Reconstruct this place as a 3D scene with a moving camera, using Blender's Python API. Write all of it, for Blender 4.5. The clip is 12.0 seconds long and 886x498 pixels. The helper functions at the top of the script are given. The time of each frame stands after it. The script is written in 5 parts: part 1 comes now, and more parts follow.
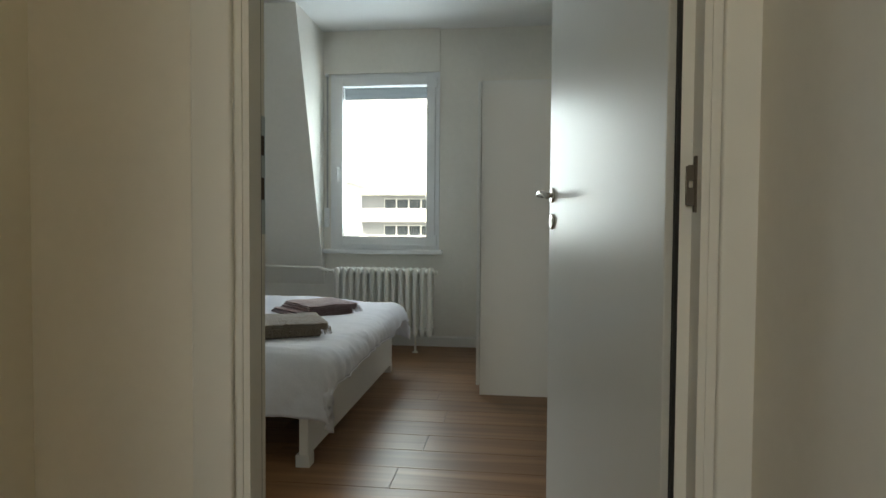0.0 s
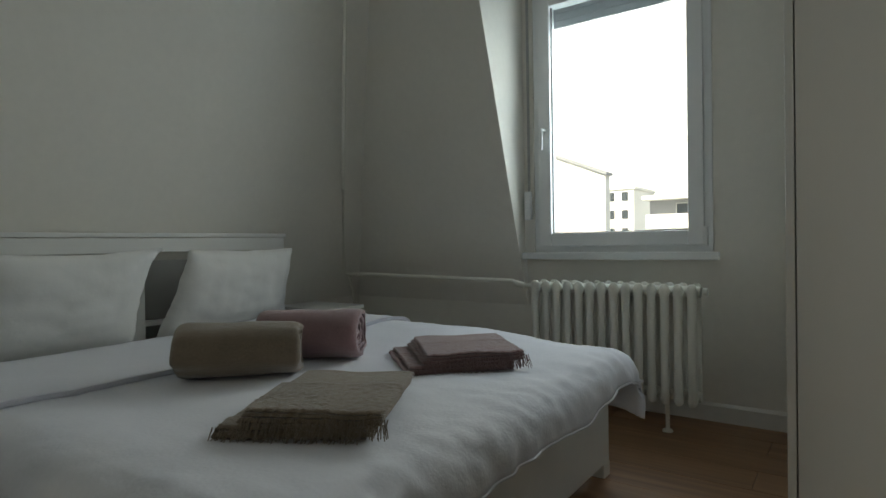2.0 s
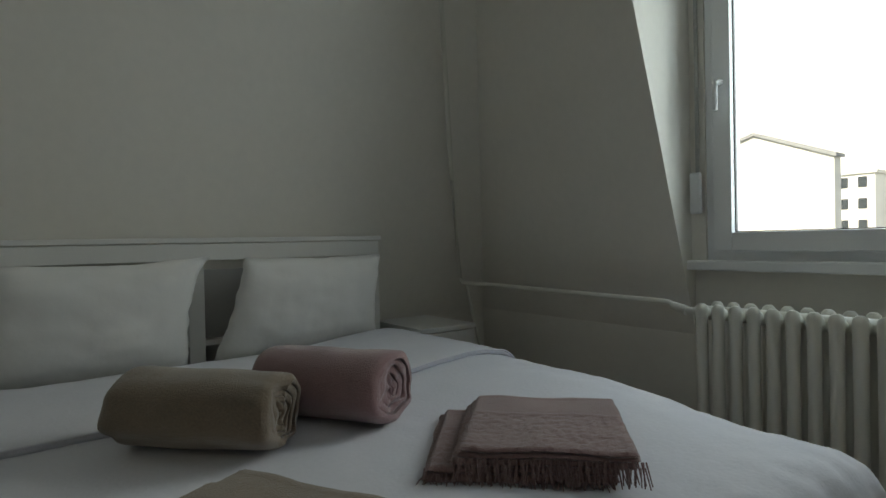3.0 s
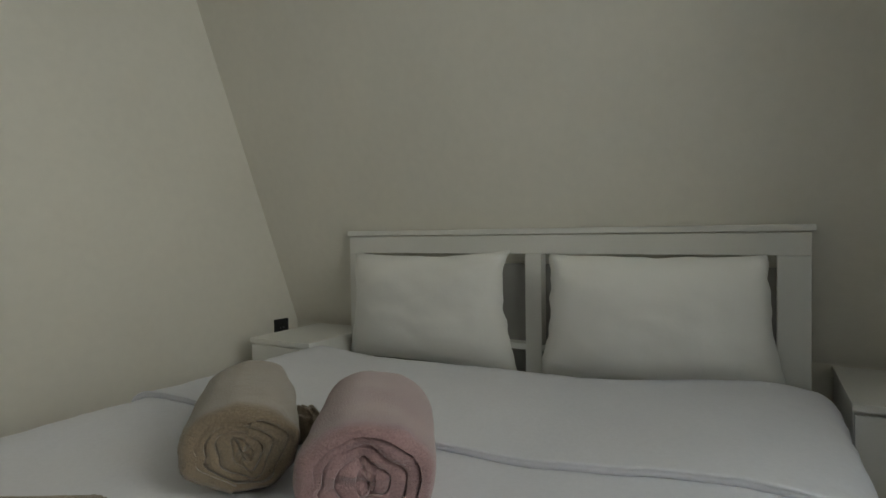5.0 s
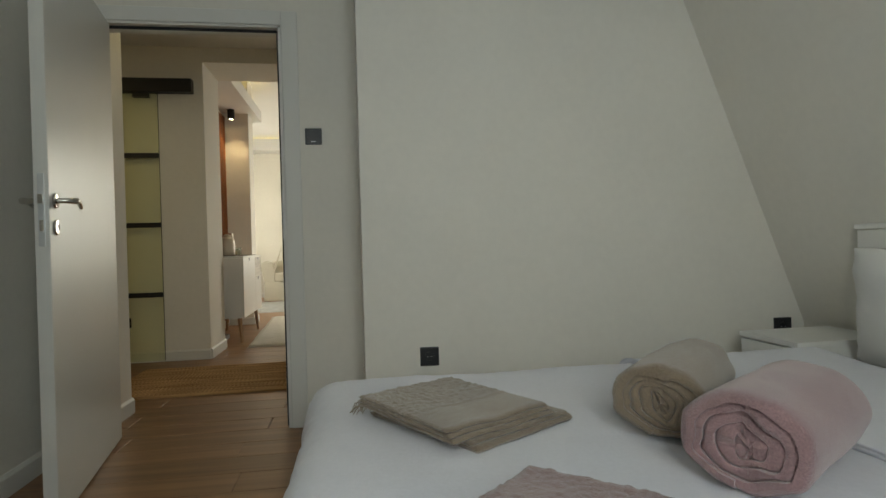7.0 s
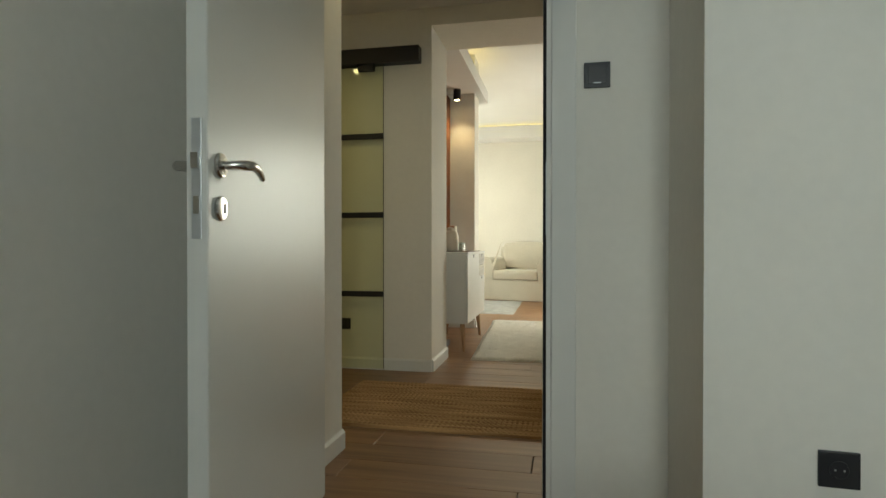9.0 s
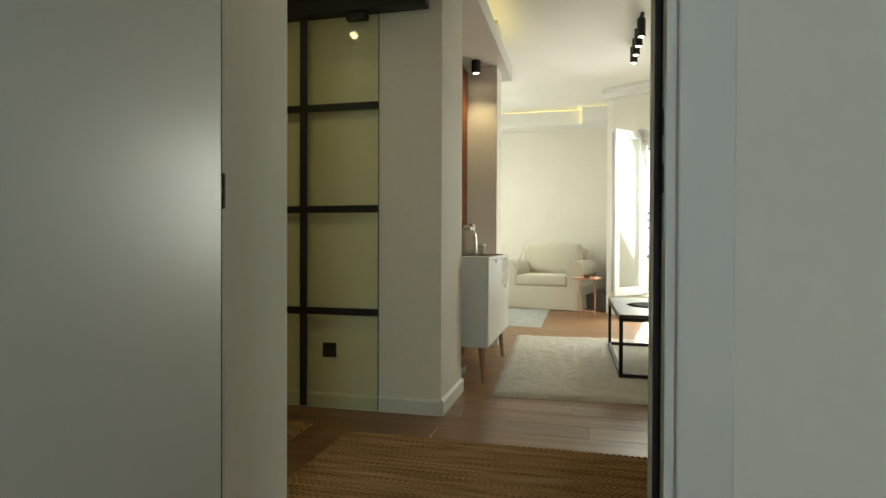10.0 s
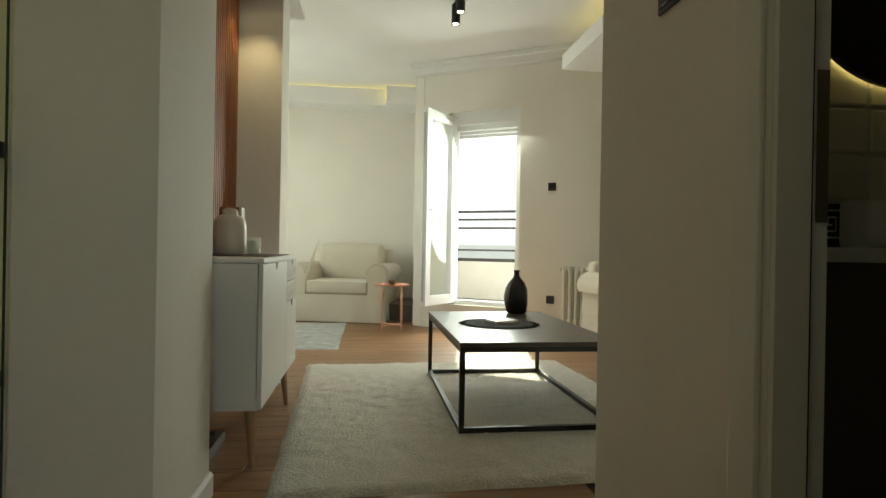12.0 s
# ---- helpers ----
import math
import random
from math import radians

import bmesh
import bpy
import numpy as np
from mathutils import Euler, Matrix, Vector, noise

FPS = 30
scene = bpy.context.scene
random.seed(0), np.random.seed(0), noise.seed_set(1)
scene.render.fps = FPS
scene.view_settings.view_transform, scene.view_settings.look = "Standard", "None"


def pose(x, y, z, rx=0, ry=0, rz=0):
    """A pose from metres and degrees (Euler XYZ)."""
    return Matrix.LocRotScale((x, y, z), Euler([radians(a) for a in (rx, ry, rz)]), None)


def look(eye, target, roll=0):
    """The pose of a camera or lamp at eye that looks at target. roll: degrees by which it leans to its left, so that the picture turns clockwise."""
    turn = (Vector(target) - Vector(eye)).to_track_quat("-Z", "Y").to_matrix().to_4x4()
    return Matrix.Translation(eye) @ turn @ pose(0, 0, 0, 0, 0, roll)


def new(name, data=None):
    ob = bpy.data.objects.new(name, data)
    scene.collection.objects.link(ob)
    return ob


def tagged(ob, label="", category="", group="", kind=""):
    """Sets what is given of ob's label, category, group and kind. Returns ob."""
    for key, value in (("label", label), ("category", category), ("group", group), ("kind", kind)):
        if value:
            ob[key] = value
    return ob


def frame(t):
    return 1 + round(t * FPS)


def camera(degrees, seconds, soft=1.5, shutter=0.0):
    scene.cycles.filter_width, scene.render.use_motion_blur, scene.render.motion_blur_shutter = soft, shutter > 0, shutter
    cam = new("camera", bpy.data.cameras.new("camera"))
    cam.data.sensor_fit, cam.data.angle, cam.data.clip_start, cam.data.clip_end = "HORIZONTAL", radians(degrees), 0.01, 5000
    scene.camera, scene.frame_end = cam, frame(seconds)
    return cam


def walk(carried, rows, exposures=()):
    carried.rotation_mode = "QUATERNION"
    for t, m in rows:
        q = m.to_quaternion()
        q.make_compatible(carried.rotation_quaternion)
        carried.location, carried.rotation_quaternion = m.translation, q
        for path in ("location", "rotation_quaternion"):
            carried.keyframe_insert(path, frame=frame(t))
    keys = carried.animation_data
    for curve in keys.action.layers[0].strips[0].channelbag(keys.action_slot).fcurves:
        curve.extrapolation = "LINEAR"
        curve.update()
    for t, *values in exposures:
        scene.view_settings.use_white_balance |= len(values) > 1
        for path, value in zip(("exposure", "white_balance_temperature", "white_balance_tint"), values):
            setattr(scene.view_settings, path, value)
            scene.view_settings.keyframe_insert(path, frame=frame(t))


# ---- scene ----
cam = camera(76.0, 12.0)
PATH = [
    (0, (0.539, -1.12, 0.954), (0.303, 0.865, 0.891), 0.4),
    (0.5, (0.563, -0.674, 0.945), (0.183, 1.289, 0.887), 0.1),
    (1, (0.534, -0.2, 0.955), (-0.024, 1.719, 0.885), -0.5),
    (1.5, (0.491, 0.131, 0.901), (-0.338, 1.95, 0.852), -1.4),
    (2, (0.462, 0.601, 0.862), (-0.696, 2.232, 0.84), -0.9),
    (2.5, (0.348, 1.016, 0.89), (-1.032, 2.463, 0.858), -1.0),
    (4.3, (-0.085, 2.21, 0.89), (-2.084, 2.159, 0.869), -0.4),
    (4.5, (-0.14, 2.335, 0.905), (-2.12, 2.057, 0.863), -0.4),
    (5, (-0.265, 2.58, 0.917), (-2.013, 1.609, 0.86), -0.8),
    (5.5, (-0.297, 2.723, 0.869), (-1.708, 1.306, 0.84), -1.2),
    (6, (-0.282, 2.872, 0.88), (-1.35, 1.181, 0.859), -1.5),
    (6.5, (-0.301, 2.933, 0.885), (-0.97, 1.048, 0.87), -1.6),
    (7, (-0.313, 2.923, 0.891), (-0.621, 0.947, 0.879), -1.6),
    (7.5, (-0.285, 2.877, 0.881), (-0.213, 0.879, 0.875), -1.5),
    (7.7, (-0.254, 2.837, 0.87), (-0.049, 0.847, 0.866), -1.4),
    (9.3, (0.027, 1.607, 0.919), (0.453, -0.347, 0.9), 0.0),
    (9.5, (0.053, 1.421, 0.908), (0.495, -0.529, 0.888), 0.0),
    (10, (0.159, 0.92, 0.936), (0.634, -1.022, 0.916), 0.2),
    (10.5, (0.241, 0.482, 0.922), (0.722, -1.46, 0.904), 0.3),
    (11, (0.281, 0.137, 0.922), (0.718, -1.815, 0.9), 0.4),
    (11.5, (0.316, -0.201, 0.923), (0.463, -2.196, 0.906), 0.9),
    (12, (0.339, -0.476, 0.899), (0.083, -2.459, 0.896), 1.0),
]
walk(cam, [(t, look(eye, target, roll)) for t, eye, target, roll in PATH],
     [(0, 1.75, 7400, 4), (1.0, 1.58, 7500, 4), (1.5, 1.52, 7550, 4), (2.0, 1.06, 7450, 4), (2.5, 0.78, 7350, 4), (4.5, 1.05, 8900, 7), (5.5, 1.38, 8200, 6), (6.5, 1.42, 8050, 5), (7.5, 1.52, 7950, 4), (9.5, 1.78, 7600, -2), (10.5, 1.5, 7350, -4), (11.0, 1.32, 7350, -4), (11.5, 1.26, 7300, -4), (12, 1.2, 7300, -5)])
# ---- light ----
SUN_AZ, SUN_EL = 8.5, 41.0          # travels towards +y, from beyond the balcony
world = bpy.data.worlds.new("sky")
scene.world = world
world.use_nodes = True
_bg = world.node_tree.nodes["Background"]
_sky = world.node_tree.nodes.new("ShaderNodeTexSky")
_sky.sky_type = "NISHITA"
_sky.sun_disc = False
_sky.sun_elevation = radians(SUN_EL)
_sky.sun_rotation = radians(180 + SUN_AZ)
_sky.air_density, _sky.dust_density, _sky.ozone_density = 1.0, 3.0, 1.0
world.node_tree.links.new(_sky.outputs[0], _bg.inputs[0])
_bg.inputs[1].default_value = 0.15


def lamp(name, kind, m, energy, color=(1, 1, 1), size=(0.1, 0.1), spot=None):
    d = bpy.data.lights.new(name, kind)
    d.energy, d.color = energy, color
    if kind == "AREA":
        d.shape, d.size, d.size_y = "RECTANGLE", size[0], size[1]
    if kind == "SPOT":
        d.spot_size, d.spot_blend, d.shadow_soft_size = radians(spot), 0.8, 0.03
    ob = new(name, d)
    ob.matrix_world = m
    return ob


_s = bpy.data.lights.new("sun", "SUN")
_s.energy, _s.angle, _s.color = 4.0, radians(0.6), (1.0, 0.94, 0.86)
new("sun", _s).matrix_world = pose(0, -12, 12, 90 - SUN_EL, 0, -SUN_AZ)
# sky light through the bedroom window and the balcony door
lamp("window_skylight", "AREA", pose(-0.5, 3.72, 1.55, -90, 0, 0), 8.0, (0.63, 0.79, 1.0), (0.75, 1.25))
lamp("balcony_skylight", "AREA", look((-1.15, -6.85, 1.5), (-0.4, -5.6, 0.55)), 26, (0.93, 0.97, 1.0), (0.85, 1.9))
lamp("east_window_skylight", "AREA", pose(2.52, -6.85, 1.6, 0, 90, 0), 15, (0.95, 0.98, 1.0), (1.3, 1.2))
# downlights in the hall
for hx in (0.65, 1.9):
    lamp("hall_downlight", "SPOT", pose(hx, -0.80, 2.56), 1.8, (1.0, 0.86, 0.50), spot=165)
# fill light added to brighten the kitchen, with no fitting behind it
lamp("kitchen_fill_light", "SPOT", pose(2.45, -3.7, 2.56), 7.5, (1.0, 0.88, 0.66), spot=150)
lamp("niche_downlight", "SPOT", pose(1.06, -4.06, 2.43), 3.5, (1.0, 0.8, 0.5), spot=95)


# ---- materials ----
def mat(name, color, rough=0.6, metal=0.0, grain=0.0, grain_scale=60.0, blotch=0.06, blotch_scale=2.5,
        bump=0.0, bump_scale=200.0, bump_dist=0.001, random=0.0, spec=0.5, emit=None, sheen=0.0, trans=0.0, coat=0.0):
    m = bpy.data.materials.new(name)
    m.use_nodes = True
    nt = m.node_tree
    n, l = nt.nodes, nt.links
    b = n["Principled BSDF"]
    b.inputs["Roughness"].default_value = rough
    b.inputs["Metallic"].default_value = metal
    b.inputs["Specular IOR Level"].default_value = spec
    b.inputs["Sheen Weight"].default_value = sheen
    b.inputs["Transmission Weight"].default_value = trans
    b.inputs["Coat Weight"].default_value = coat
    tc = n.new("ShaderNodeTexCoord")
    col = None
    if blotch or grain or random:
        val = n.new("ShaderNodeMath")
        val.operation = "ADD"
        val.inputs[0].default_value = 1.0
        val.inputs[1].default_value = 0.0
        last = val
        for amount, scale in ((blotch, blotch_scale), (grain, grain_scale)):
            if amount:
                t = n.new("ShaderNodeTexNoise")
                t.inputs["Scale"].default_value = scale
                t.inputs["Detail"].default_value = 4
                l.new(tc.outputs["Object"], t.inputs["Vector"])
                r = n.new("ShaderNodeMapRange")
                r.inputs["From Min"].default_value, r.inputs["From Max"].default_value = 0.3, 0.7
                r.inputs["To Min"].default_value, r.inputs["To Max"].default_value = -amount, amount
                l.new(t.outputs["Fac"], r.inputs["Value"])
                a = n.new("ShaderNodeMath")
                a.operation = "ADD"
                l.new(last.outputs[0], a.inputs[0])
                l.new(r.outputs[0], a.inputs[1])
                last = a
        if random:
            oi = n.new("ShaderNodeObjectInfo")
            r = n.new("ShaderNodeMapRange")
            r.inputs["To Min"].default_value, r.inputs["To Max"].default_value = -random, random
            l.new(oi.outputs["Random"], r.inputs["Value"])
            a = n.new("ShaderNodeMath")
            a.operation = "ADD"
            l.new(last.outputs[0], a.inputs[0])
            l.new(r.outputs[0], a.inputs[1])
            last = a
        mx = n.new("ShaderNodeVectorMath")
        mx.operation = "SCALE"
        mx.inputs[0].default_value = color
        l.new(last.outputs[0], mx.inputs["Scale"])
        l.new(mx.outputs[0], b.inputs["Base Color"])
    else:
        b.inputs["Base Color"].default_value = (*color, 1)
    if bump:
        t = n.new("ShaderNodeTexNoise")
        t.inputs["Scale"].default_value = bump_scale
        t.inputs["Detail"].default_value = 6
        l.new(tc.outputs["Object"], t.inputs["Vector"])
        bp = n.new("ShaderNodeBump")
        bp.inputs["Strength"].default_value = bump
        bp.inputs["Distance"].default_value = bump_dist
        l.new(t.outputs["Fac"], bp.inputs["Height"])
        l.new(bp.outputs[0], b.inputs["Normal"])
    if emit:
        b.inputs["Emission Color"].default_value = (*emit[0], 1)
        b.inputs["Emission Strength"].default_value = emit[1]
    return m


def glass(name, color=(1, 1, 1), rough=0.0):
    """Thin pane: mostly clear, with a mirror reflection."""
    m = bpy.data.materials.new(name)
    m.use_nodes = True
    n, l = m.node_tree.nodes, m.node_tree.links
    n.remove(n["Principled BSDF"])
    t, g, mx, f = n.new("ShaderNodeBsdfTransparent"), n.new("ShaderNodeBsdfGlossy"), n.new("ShaderNodeMixShader"), n.new("ShaderNodeLayerWeight")
    t.inputs[0].default_value = (*color, 1)
    g.inputs["Roughness"].default_value = rough
    f.inputs["Blend"].default_value = 0.5
    p, s = n.new("ShaderNodeMath"), n.new("ShaderNodeMath")
    p.operation, p.inputs[1].default_value = "POWER", 4.0
    s.operation, s.inputs[1].default_value, s.inputs[2].default_value = "MULTIPLY_ADD", 0.6, 0.03
    l.new(f.outputs["Facing"], p.inputs[0])
    l.new(p.outputs[0], s.inputs[0])
    l.new(s.outputs[0], mx.inputs[0])
    l.new(t.outputs[0], mx.inputs[1])
    l.new(g.outputs[0], mx.inputs[2])
    l.new(mx.outputs[0], n["Material Output"].inputs["Surface"])
    return m


def wood(name, c1, c2, rough=0.42, along="X", scale=1.0, random=0.12, bump=0.15):
    """Grain stretched along one axis, each board shifted and tinted by its own random number."""
    m = bpy.data.materials.new(name)
    m.use_nodes = True
    n, l = m.node_tree.nodes, m.node_tree.links
    b = n["Principled BSDF"]
    b.inputs["Roughness"].default_value = rough
    tc, oi, mp = n.new("ShaderNodeTexCoord"), n.new("ShaderNodeObjectInfo"), n.new("ShaderNodeMapping")
    k = {"X": (1.2, 26, 26), "Y": (26, 1.2, 26), "Z": (26, 26, 1.2)}[along]
    mp.inputs["Scale"].default_value = [v * scale for v in k]
    off = n.new("ShaderNodeVectorMath")
    off.operation = "SCALE"
    off.inputs[0].default_value = (37.0, 91.0, 53.0)
    l.new(oi.outputs["Random"], off.inputs["Scale"])
    l.new(off.outputs[0], mp.inputs["Location"])
    l.new(tc.outputs["Object"], mp.inputs["Vector"])
    t = n.new("ShaderNodeTexNoise")
    t.inputs["Scale"].default_value, t.inputs["Detail"].default_value, t.inputs["Distortion"].default_value = 1.0, 7, 0.6
    l.new(mp.outputs[0], t.inputs["Vector"])
    r = n.new("ShaderNodeValToRGB")
    r.color_ramp.elements[0].position, r.color_ramp.elements[1].position = 0.34, 0.68
    r.color_ramp.elements[0].color, r.color_ramp.elements[1].color = (*c1, 1), (*c2, 1)
    l.new(t.outputs["Fac"], r.inputs["Fac"])
    mr = n.new("ShaderNodeMapRange")
    mr.inputs["To Min"].default_value, mr.inputs["To Max"].default_value = 1 - random, 1 + random
    l.new(oi.outputs["Random"], mr.inputs["Value"])
    sc = n.new("ShaderNodeVectorMath")
    sc.operation = "SCALE"
    l.new(r.outputs[0], sc.inputs[0])
    l.new(mr.outputs[0], sc.inputs["Scale"])
    l.new(sc.outputs[0], b.inputs["Base Color"])
    bp = n.new("ShaderNodeBump")
    bp.inputs["Strength"].default_value, bp.inputs["Distance"].default_value = bump, 0.001
    l.new(t.outputs["Fac"], bp.inputs["Height"])
    l.new(bp.outputs[0], b.inputs["Normal"])
    return m


M_WALL = mat("wall_paint", (0.80, 0.768, 0.70), 0.75, blotch=0.02, grain=0.015, grain_scale=30, bump=0.12, bump_scale=160)
M_CEIL = mat("ceiling_paint", (0.82, 0.81, 0.79), 0.8, blotch=0.015, bump=0.08)
M_TRIM = mat("trim_white", (0.74, 0.73, 0.69), 0.58, blotch=0.02)
M_DOOR = mat("door_lacquer", (0.62, 0.62, 0.59), 0.34, spec=0.5, blotch=0.015, bump=0.04, bump_scale=300)
M_FURN = mat("white_furniture", (0.78, 0.77, 0.74), 0.42, blotch=0.02, bump=0.03, bump_scale=240)
M_PVC = mat("white_pvc", (0.82, 0.83, 0.83), 0.3, blotch=0.015)
M_FLOOR = wood("oak_planks", (0.20, 0.098, 0.043), (0.33, 0.175, 0.083), 0.40, scale=0.8)
M_JOINT = mat("floor_joint", (0.05, 0.03, 0.02), 0.8)
M_BLACK = mat("black_metal", (0.012, 0.011, 0.011), 0.4, blotch=0.1)
M_BLKPL = mat("black_plastic", (0.018, 0.018, 0.02), 0.35, blotch=0.05)
M_RUBBER = mat("black_rubber", (0.01, 0.01, 0.01), 0.7)
M_STEEL = mat("brushed_steel", (0.62, 0.60, 0.56), 0.22, metal=1.0, blotch=0.04)
M_GREYST = mat("grey_steel", (0.5, 0.52, 0.53), 0.4, metal=0.8, blotch=0.04)
M_GLASS = glass("window_glass", (0.97, 0.99, 0.98))
M_TINT = glass("tinted_glass", (0.95, 0.955, 0.84))
M_LED = mat("led_strip", (1, 0.85, 0.4), 0.5, blotch=0, emit=((1.0, 0.82, 0.34), 2.0))
M_BULB = mat("lamp_bulb", (1, 0.9, 0.7), 0.5, blotch=0, emit=((1.0, 0.86, 0.55), 6.0))


# ---- builders ----
def to_mesh(name, bm, material, smooth=None):
    me = bpy.data.meshes.new(name)
    bmesh.ops.recalc_face_normals(bm, faces=bm.faces)
    bm.to_mesh(me)
    bm.free()
    if material is not None:
        me.materials.append(material)
    if smooth is not None:
        for p in me.polygons:
            p.use_smooth = True
        me.set_sharp_from_angle(angle=radians(smooth))
    return me


def part(name, bm, material, parent=None, label="", smooth=None):
    ob = new(name, to_mesh(name, bm, material, smooth))
    if parent is not None:
        ob.parent = parent
    if label:
        ob["label"] = label
    return ob


def add_box(bm, a, b, bevel=0.0, seg=2):
    r = bmesh.ops.create_cube(bm, size=1)
    vs = r["verts"]
    for v in vs:
        v.co = Vector([a[i] + (v.co[i] + 0.5) * (b[i] - a[i]) for i in range(3)])
    if bevel:
        es = list({e for v in vs for e in v.link_edges})
        bmesh.ops.bevel(bm, geom=es, offset=bevel, segments=seg, affect="EDGES", profile=0.6)
    return bm


def boxes(*items, bevel=0.0, seg=2):
    bm = bmesh.new()
    for a, b in items:
        add_box(bm, a, b, bevel, seg)
    return bm


def add_cyl(bm, p, q, r0, r1=None, n=16, caps=True):
    p, q = Vector(p), Vector(q)
    d = q - p
    m = Matrix.Translation((p + q) / 2) @ d.to_track_quat("Z", "Y").to_matrix().to_4x4()
    bmesh.ops.create_cone(bm, cap_ends=caps, segments=n, radius1=r0, radius2=r0 if r1 is None else r1, depth=d.length, matrix=m)
    return bm


def cyl(p, q, r0, r1=None, n=16):
    return add_cyl(bmesh.new(), p, q, r0, r1, n)


def lathe(profile, n=24, squash=None):
    """Profile: (radius, z) from the bottom up."""
    bm = bmesh.new()
    rings = []
    for r, z in profile:
        ring = []
        for i in range(n):
            a = 2 * math.pi * i / n
            k = squash(a, z) if squash else 1.0
            ring.append(bm.verts.new((r * k * math.cos(a), r * k * math.sin(a), z)))
        rings.append(ring)
    for lo, hi in zip(rings, rings[1:]):
        for i in range(n):
            bm.faces.new((lo[i], lo[(i + 1) % n], hi[(i + 1) % n], hi[i]))
    bm.faces.new(rings[0][::-1])
    bm.faces.new(rings[-1])
    return bm


def prism(points, axis, a, b):
    """A polygon of (u, v) pushed along an axis from a to b. axis x: (y, z); y: (x, z); z: (x, y)."""
    bm = bmesh.new()
    put = {"x": lambda u, v, w: (w, u, v), "y": lambda u, v, w: (u, w, v), "z": lambda u, v, w: (u, v, w)}[axis]
    lo = [bm.verts.new(put(u, v, a)) for u, v in points]
    hi = [bm.verts.new(put(u, v, b)) for u, v in points]
    bm.faces.new(lo)
    bm.faces.new(hi)
    k = len(points)
    for i in range(k):
        bm.faces.new((lo[i], lo[(i + 1) % k], hi[(i + 1) % k], hi[i]))
    return bm


def tube(points, r, n=10):
    """A round bar along a bent line."""
    bm = bmesh.new()
    pts = [Vector(p) for p in points]
    rings = []
    for i, p in enumerate(pts):
        d = (pts[min(i + 1, len(pts) - 1)] - pts[max(i - 1, 0)]).normalized()
        u = d.cross(Vector((0, 0, 1)) if abs(d.z) < 0.9 else Vector((1, 0, 0))).normalized()
        v = d.cross(u)
        rr = r[i] if isinstance(r, (list, tuple)) else r
        rings.append([bm.verts.new(p + rr * (math.cos(2 * math.pi * k / n) * u + math.sin(2 * math.pi * k / n) * v)) for k in range(n)])
    for lo, hi in zip(rings, rings[1:]):
        for k in range(n):
            bm.faces.new((lo[k], lo[(k + 1) % n], hi[(k + 1) % n], hi[k]))
    bm.faces.new(rings[0][::-1])
    bm.faces.new(rings[-1])
    return bm


def structure(name, bm, material, label, category, smooth=None):
    return tagged(part(name, bm, material, None, "", smooth), label, category, kind="structure")


def thing(name, label, category, m=None, group=""):
    ob = new(name)
    ob.empty_display_size = 0.1
    if m is not None:
        ob.matrix_world = m
    return tagged(ob, label, category, group)


# ---- large structure ----
CEIL = 2.6
X_W, X_E, Y_N, Y_S = -2.345, 1.0, 3.52, 0.448      # bedroom
KNEE, SLOPE_W, SLOPE_N = 0.50, 0.365, 0.31
CHX, Y_SW = -0.345, 0.60                          # chimney breast: free corner, and its far end at the knee wall
XT, YT = X_W + SLOPE_W * (CEIL - KNEE), Y_N - SLOPE_N * (CEIL - KNEE)

structure("floor_screed", boxes(((-4.2, -10.6, -0.2), (4.6, 4.0, -0.014))), M_JOINT, "dark screed under the plank floor", "floor")
# bedroom walls
structure("wall_west", prism([(X_W, -0.014), (X_W, KNEE), (XT, CEIL), (XT - 0.5, CEIL + 0.1), (X_W - 0.25, CEIL + 0.1), (X_W - 0.25, -0.014)],
                             "y", -0.1, 4.0), M_WALL, "white plaster knee wall with sloping attic face behind the bed", "wall")
DX0, DX1 = -1.02, -0.045                         # dormer
structure("wall_north_slope", prism([(Y_N, -0.014), (Y_N, KNEE), (YT, CEIL), (YT, CEIL + 0.1), (Y_N + 0.25, CEIL + 0.1), (Y_N + 0.25, -0.014)],
                                    "x", X_W, DX0), M_WALL, "white plaster wall sloping inwards beside the dormer", "wall")
structure("wall_north_low", boxes(((DX0, Y_N, -0.014), (DX1, Y_N + 0.25, 0.775))), M_WALL, "white plaster wall below the dormer window", "wall")
structure("wall_north_right", boxes(((DX1, Y_N, -0.014), (X_E, Y_N + 0.25, CEIL + 0.1))), M_WALL, "upright white plaster wall beside the window", "wall")
structure("wall_north_top", boxes(((DX0, Y_N - 0.03, 2.25), (DX1, Y_N + 0.25, CEIL + 0.1))), M_WALL, "white roller shutter casing above the window", "wall")
structure("wall_east", boxes(((X_E, 0.0, -0.014), (X_E + 0.15, 3.77, CEIL + 0.1))), M_WALL, "plain white plaster bedroom wall", "wall")
DOOR_X0, DOOR_X1, DOOR_H = 0.0, 0.912, 2.03
YH = -0.10                                       # hall face of the door wall
structure("wall_south_left", boxes(((-0.40, YH, -0.014), (DOOR_X0, 0, CEIL + 0.1))), M_WALL, "narrow white wall beside the bedroom door", "wall")
structure("wall_south_right", boxes(((DOOR_X1, YH, -0.014), (X_E + 0.15, 0, CEIL + 0.1))), M_WALL, "white wall on the hinge side of the door", "wall")
structure("wall_south_head", boxes(((DOOR_X0, YH, DOOR_H), (DOOR_X1, 0, CEIL + 0.1))), M_WALL, "white wall above the bedroom door", "wall")
structure("wall_south_back", boxes(((X_W - 0.2, YH, -0.014), (-0.40, 0.0, CEIL + 0.1))), M_WALL, "white wall behind the chimney breast", "wall")
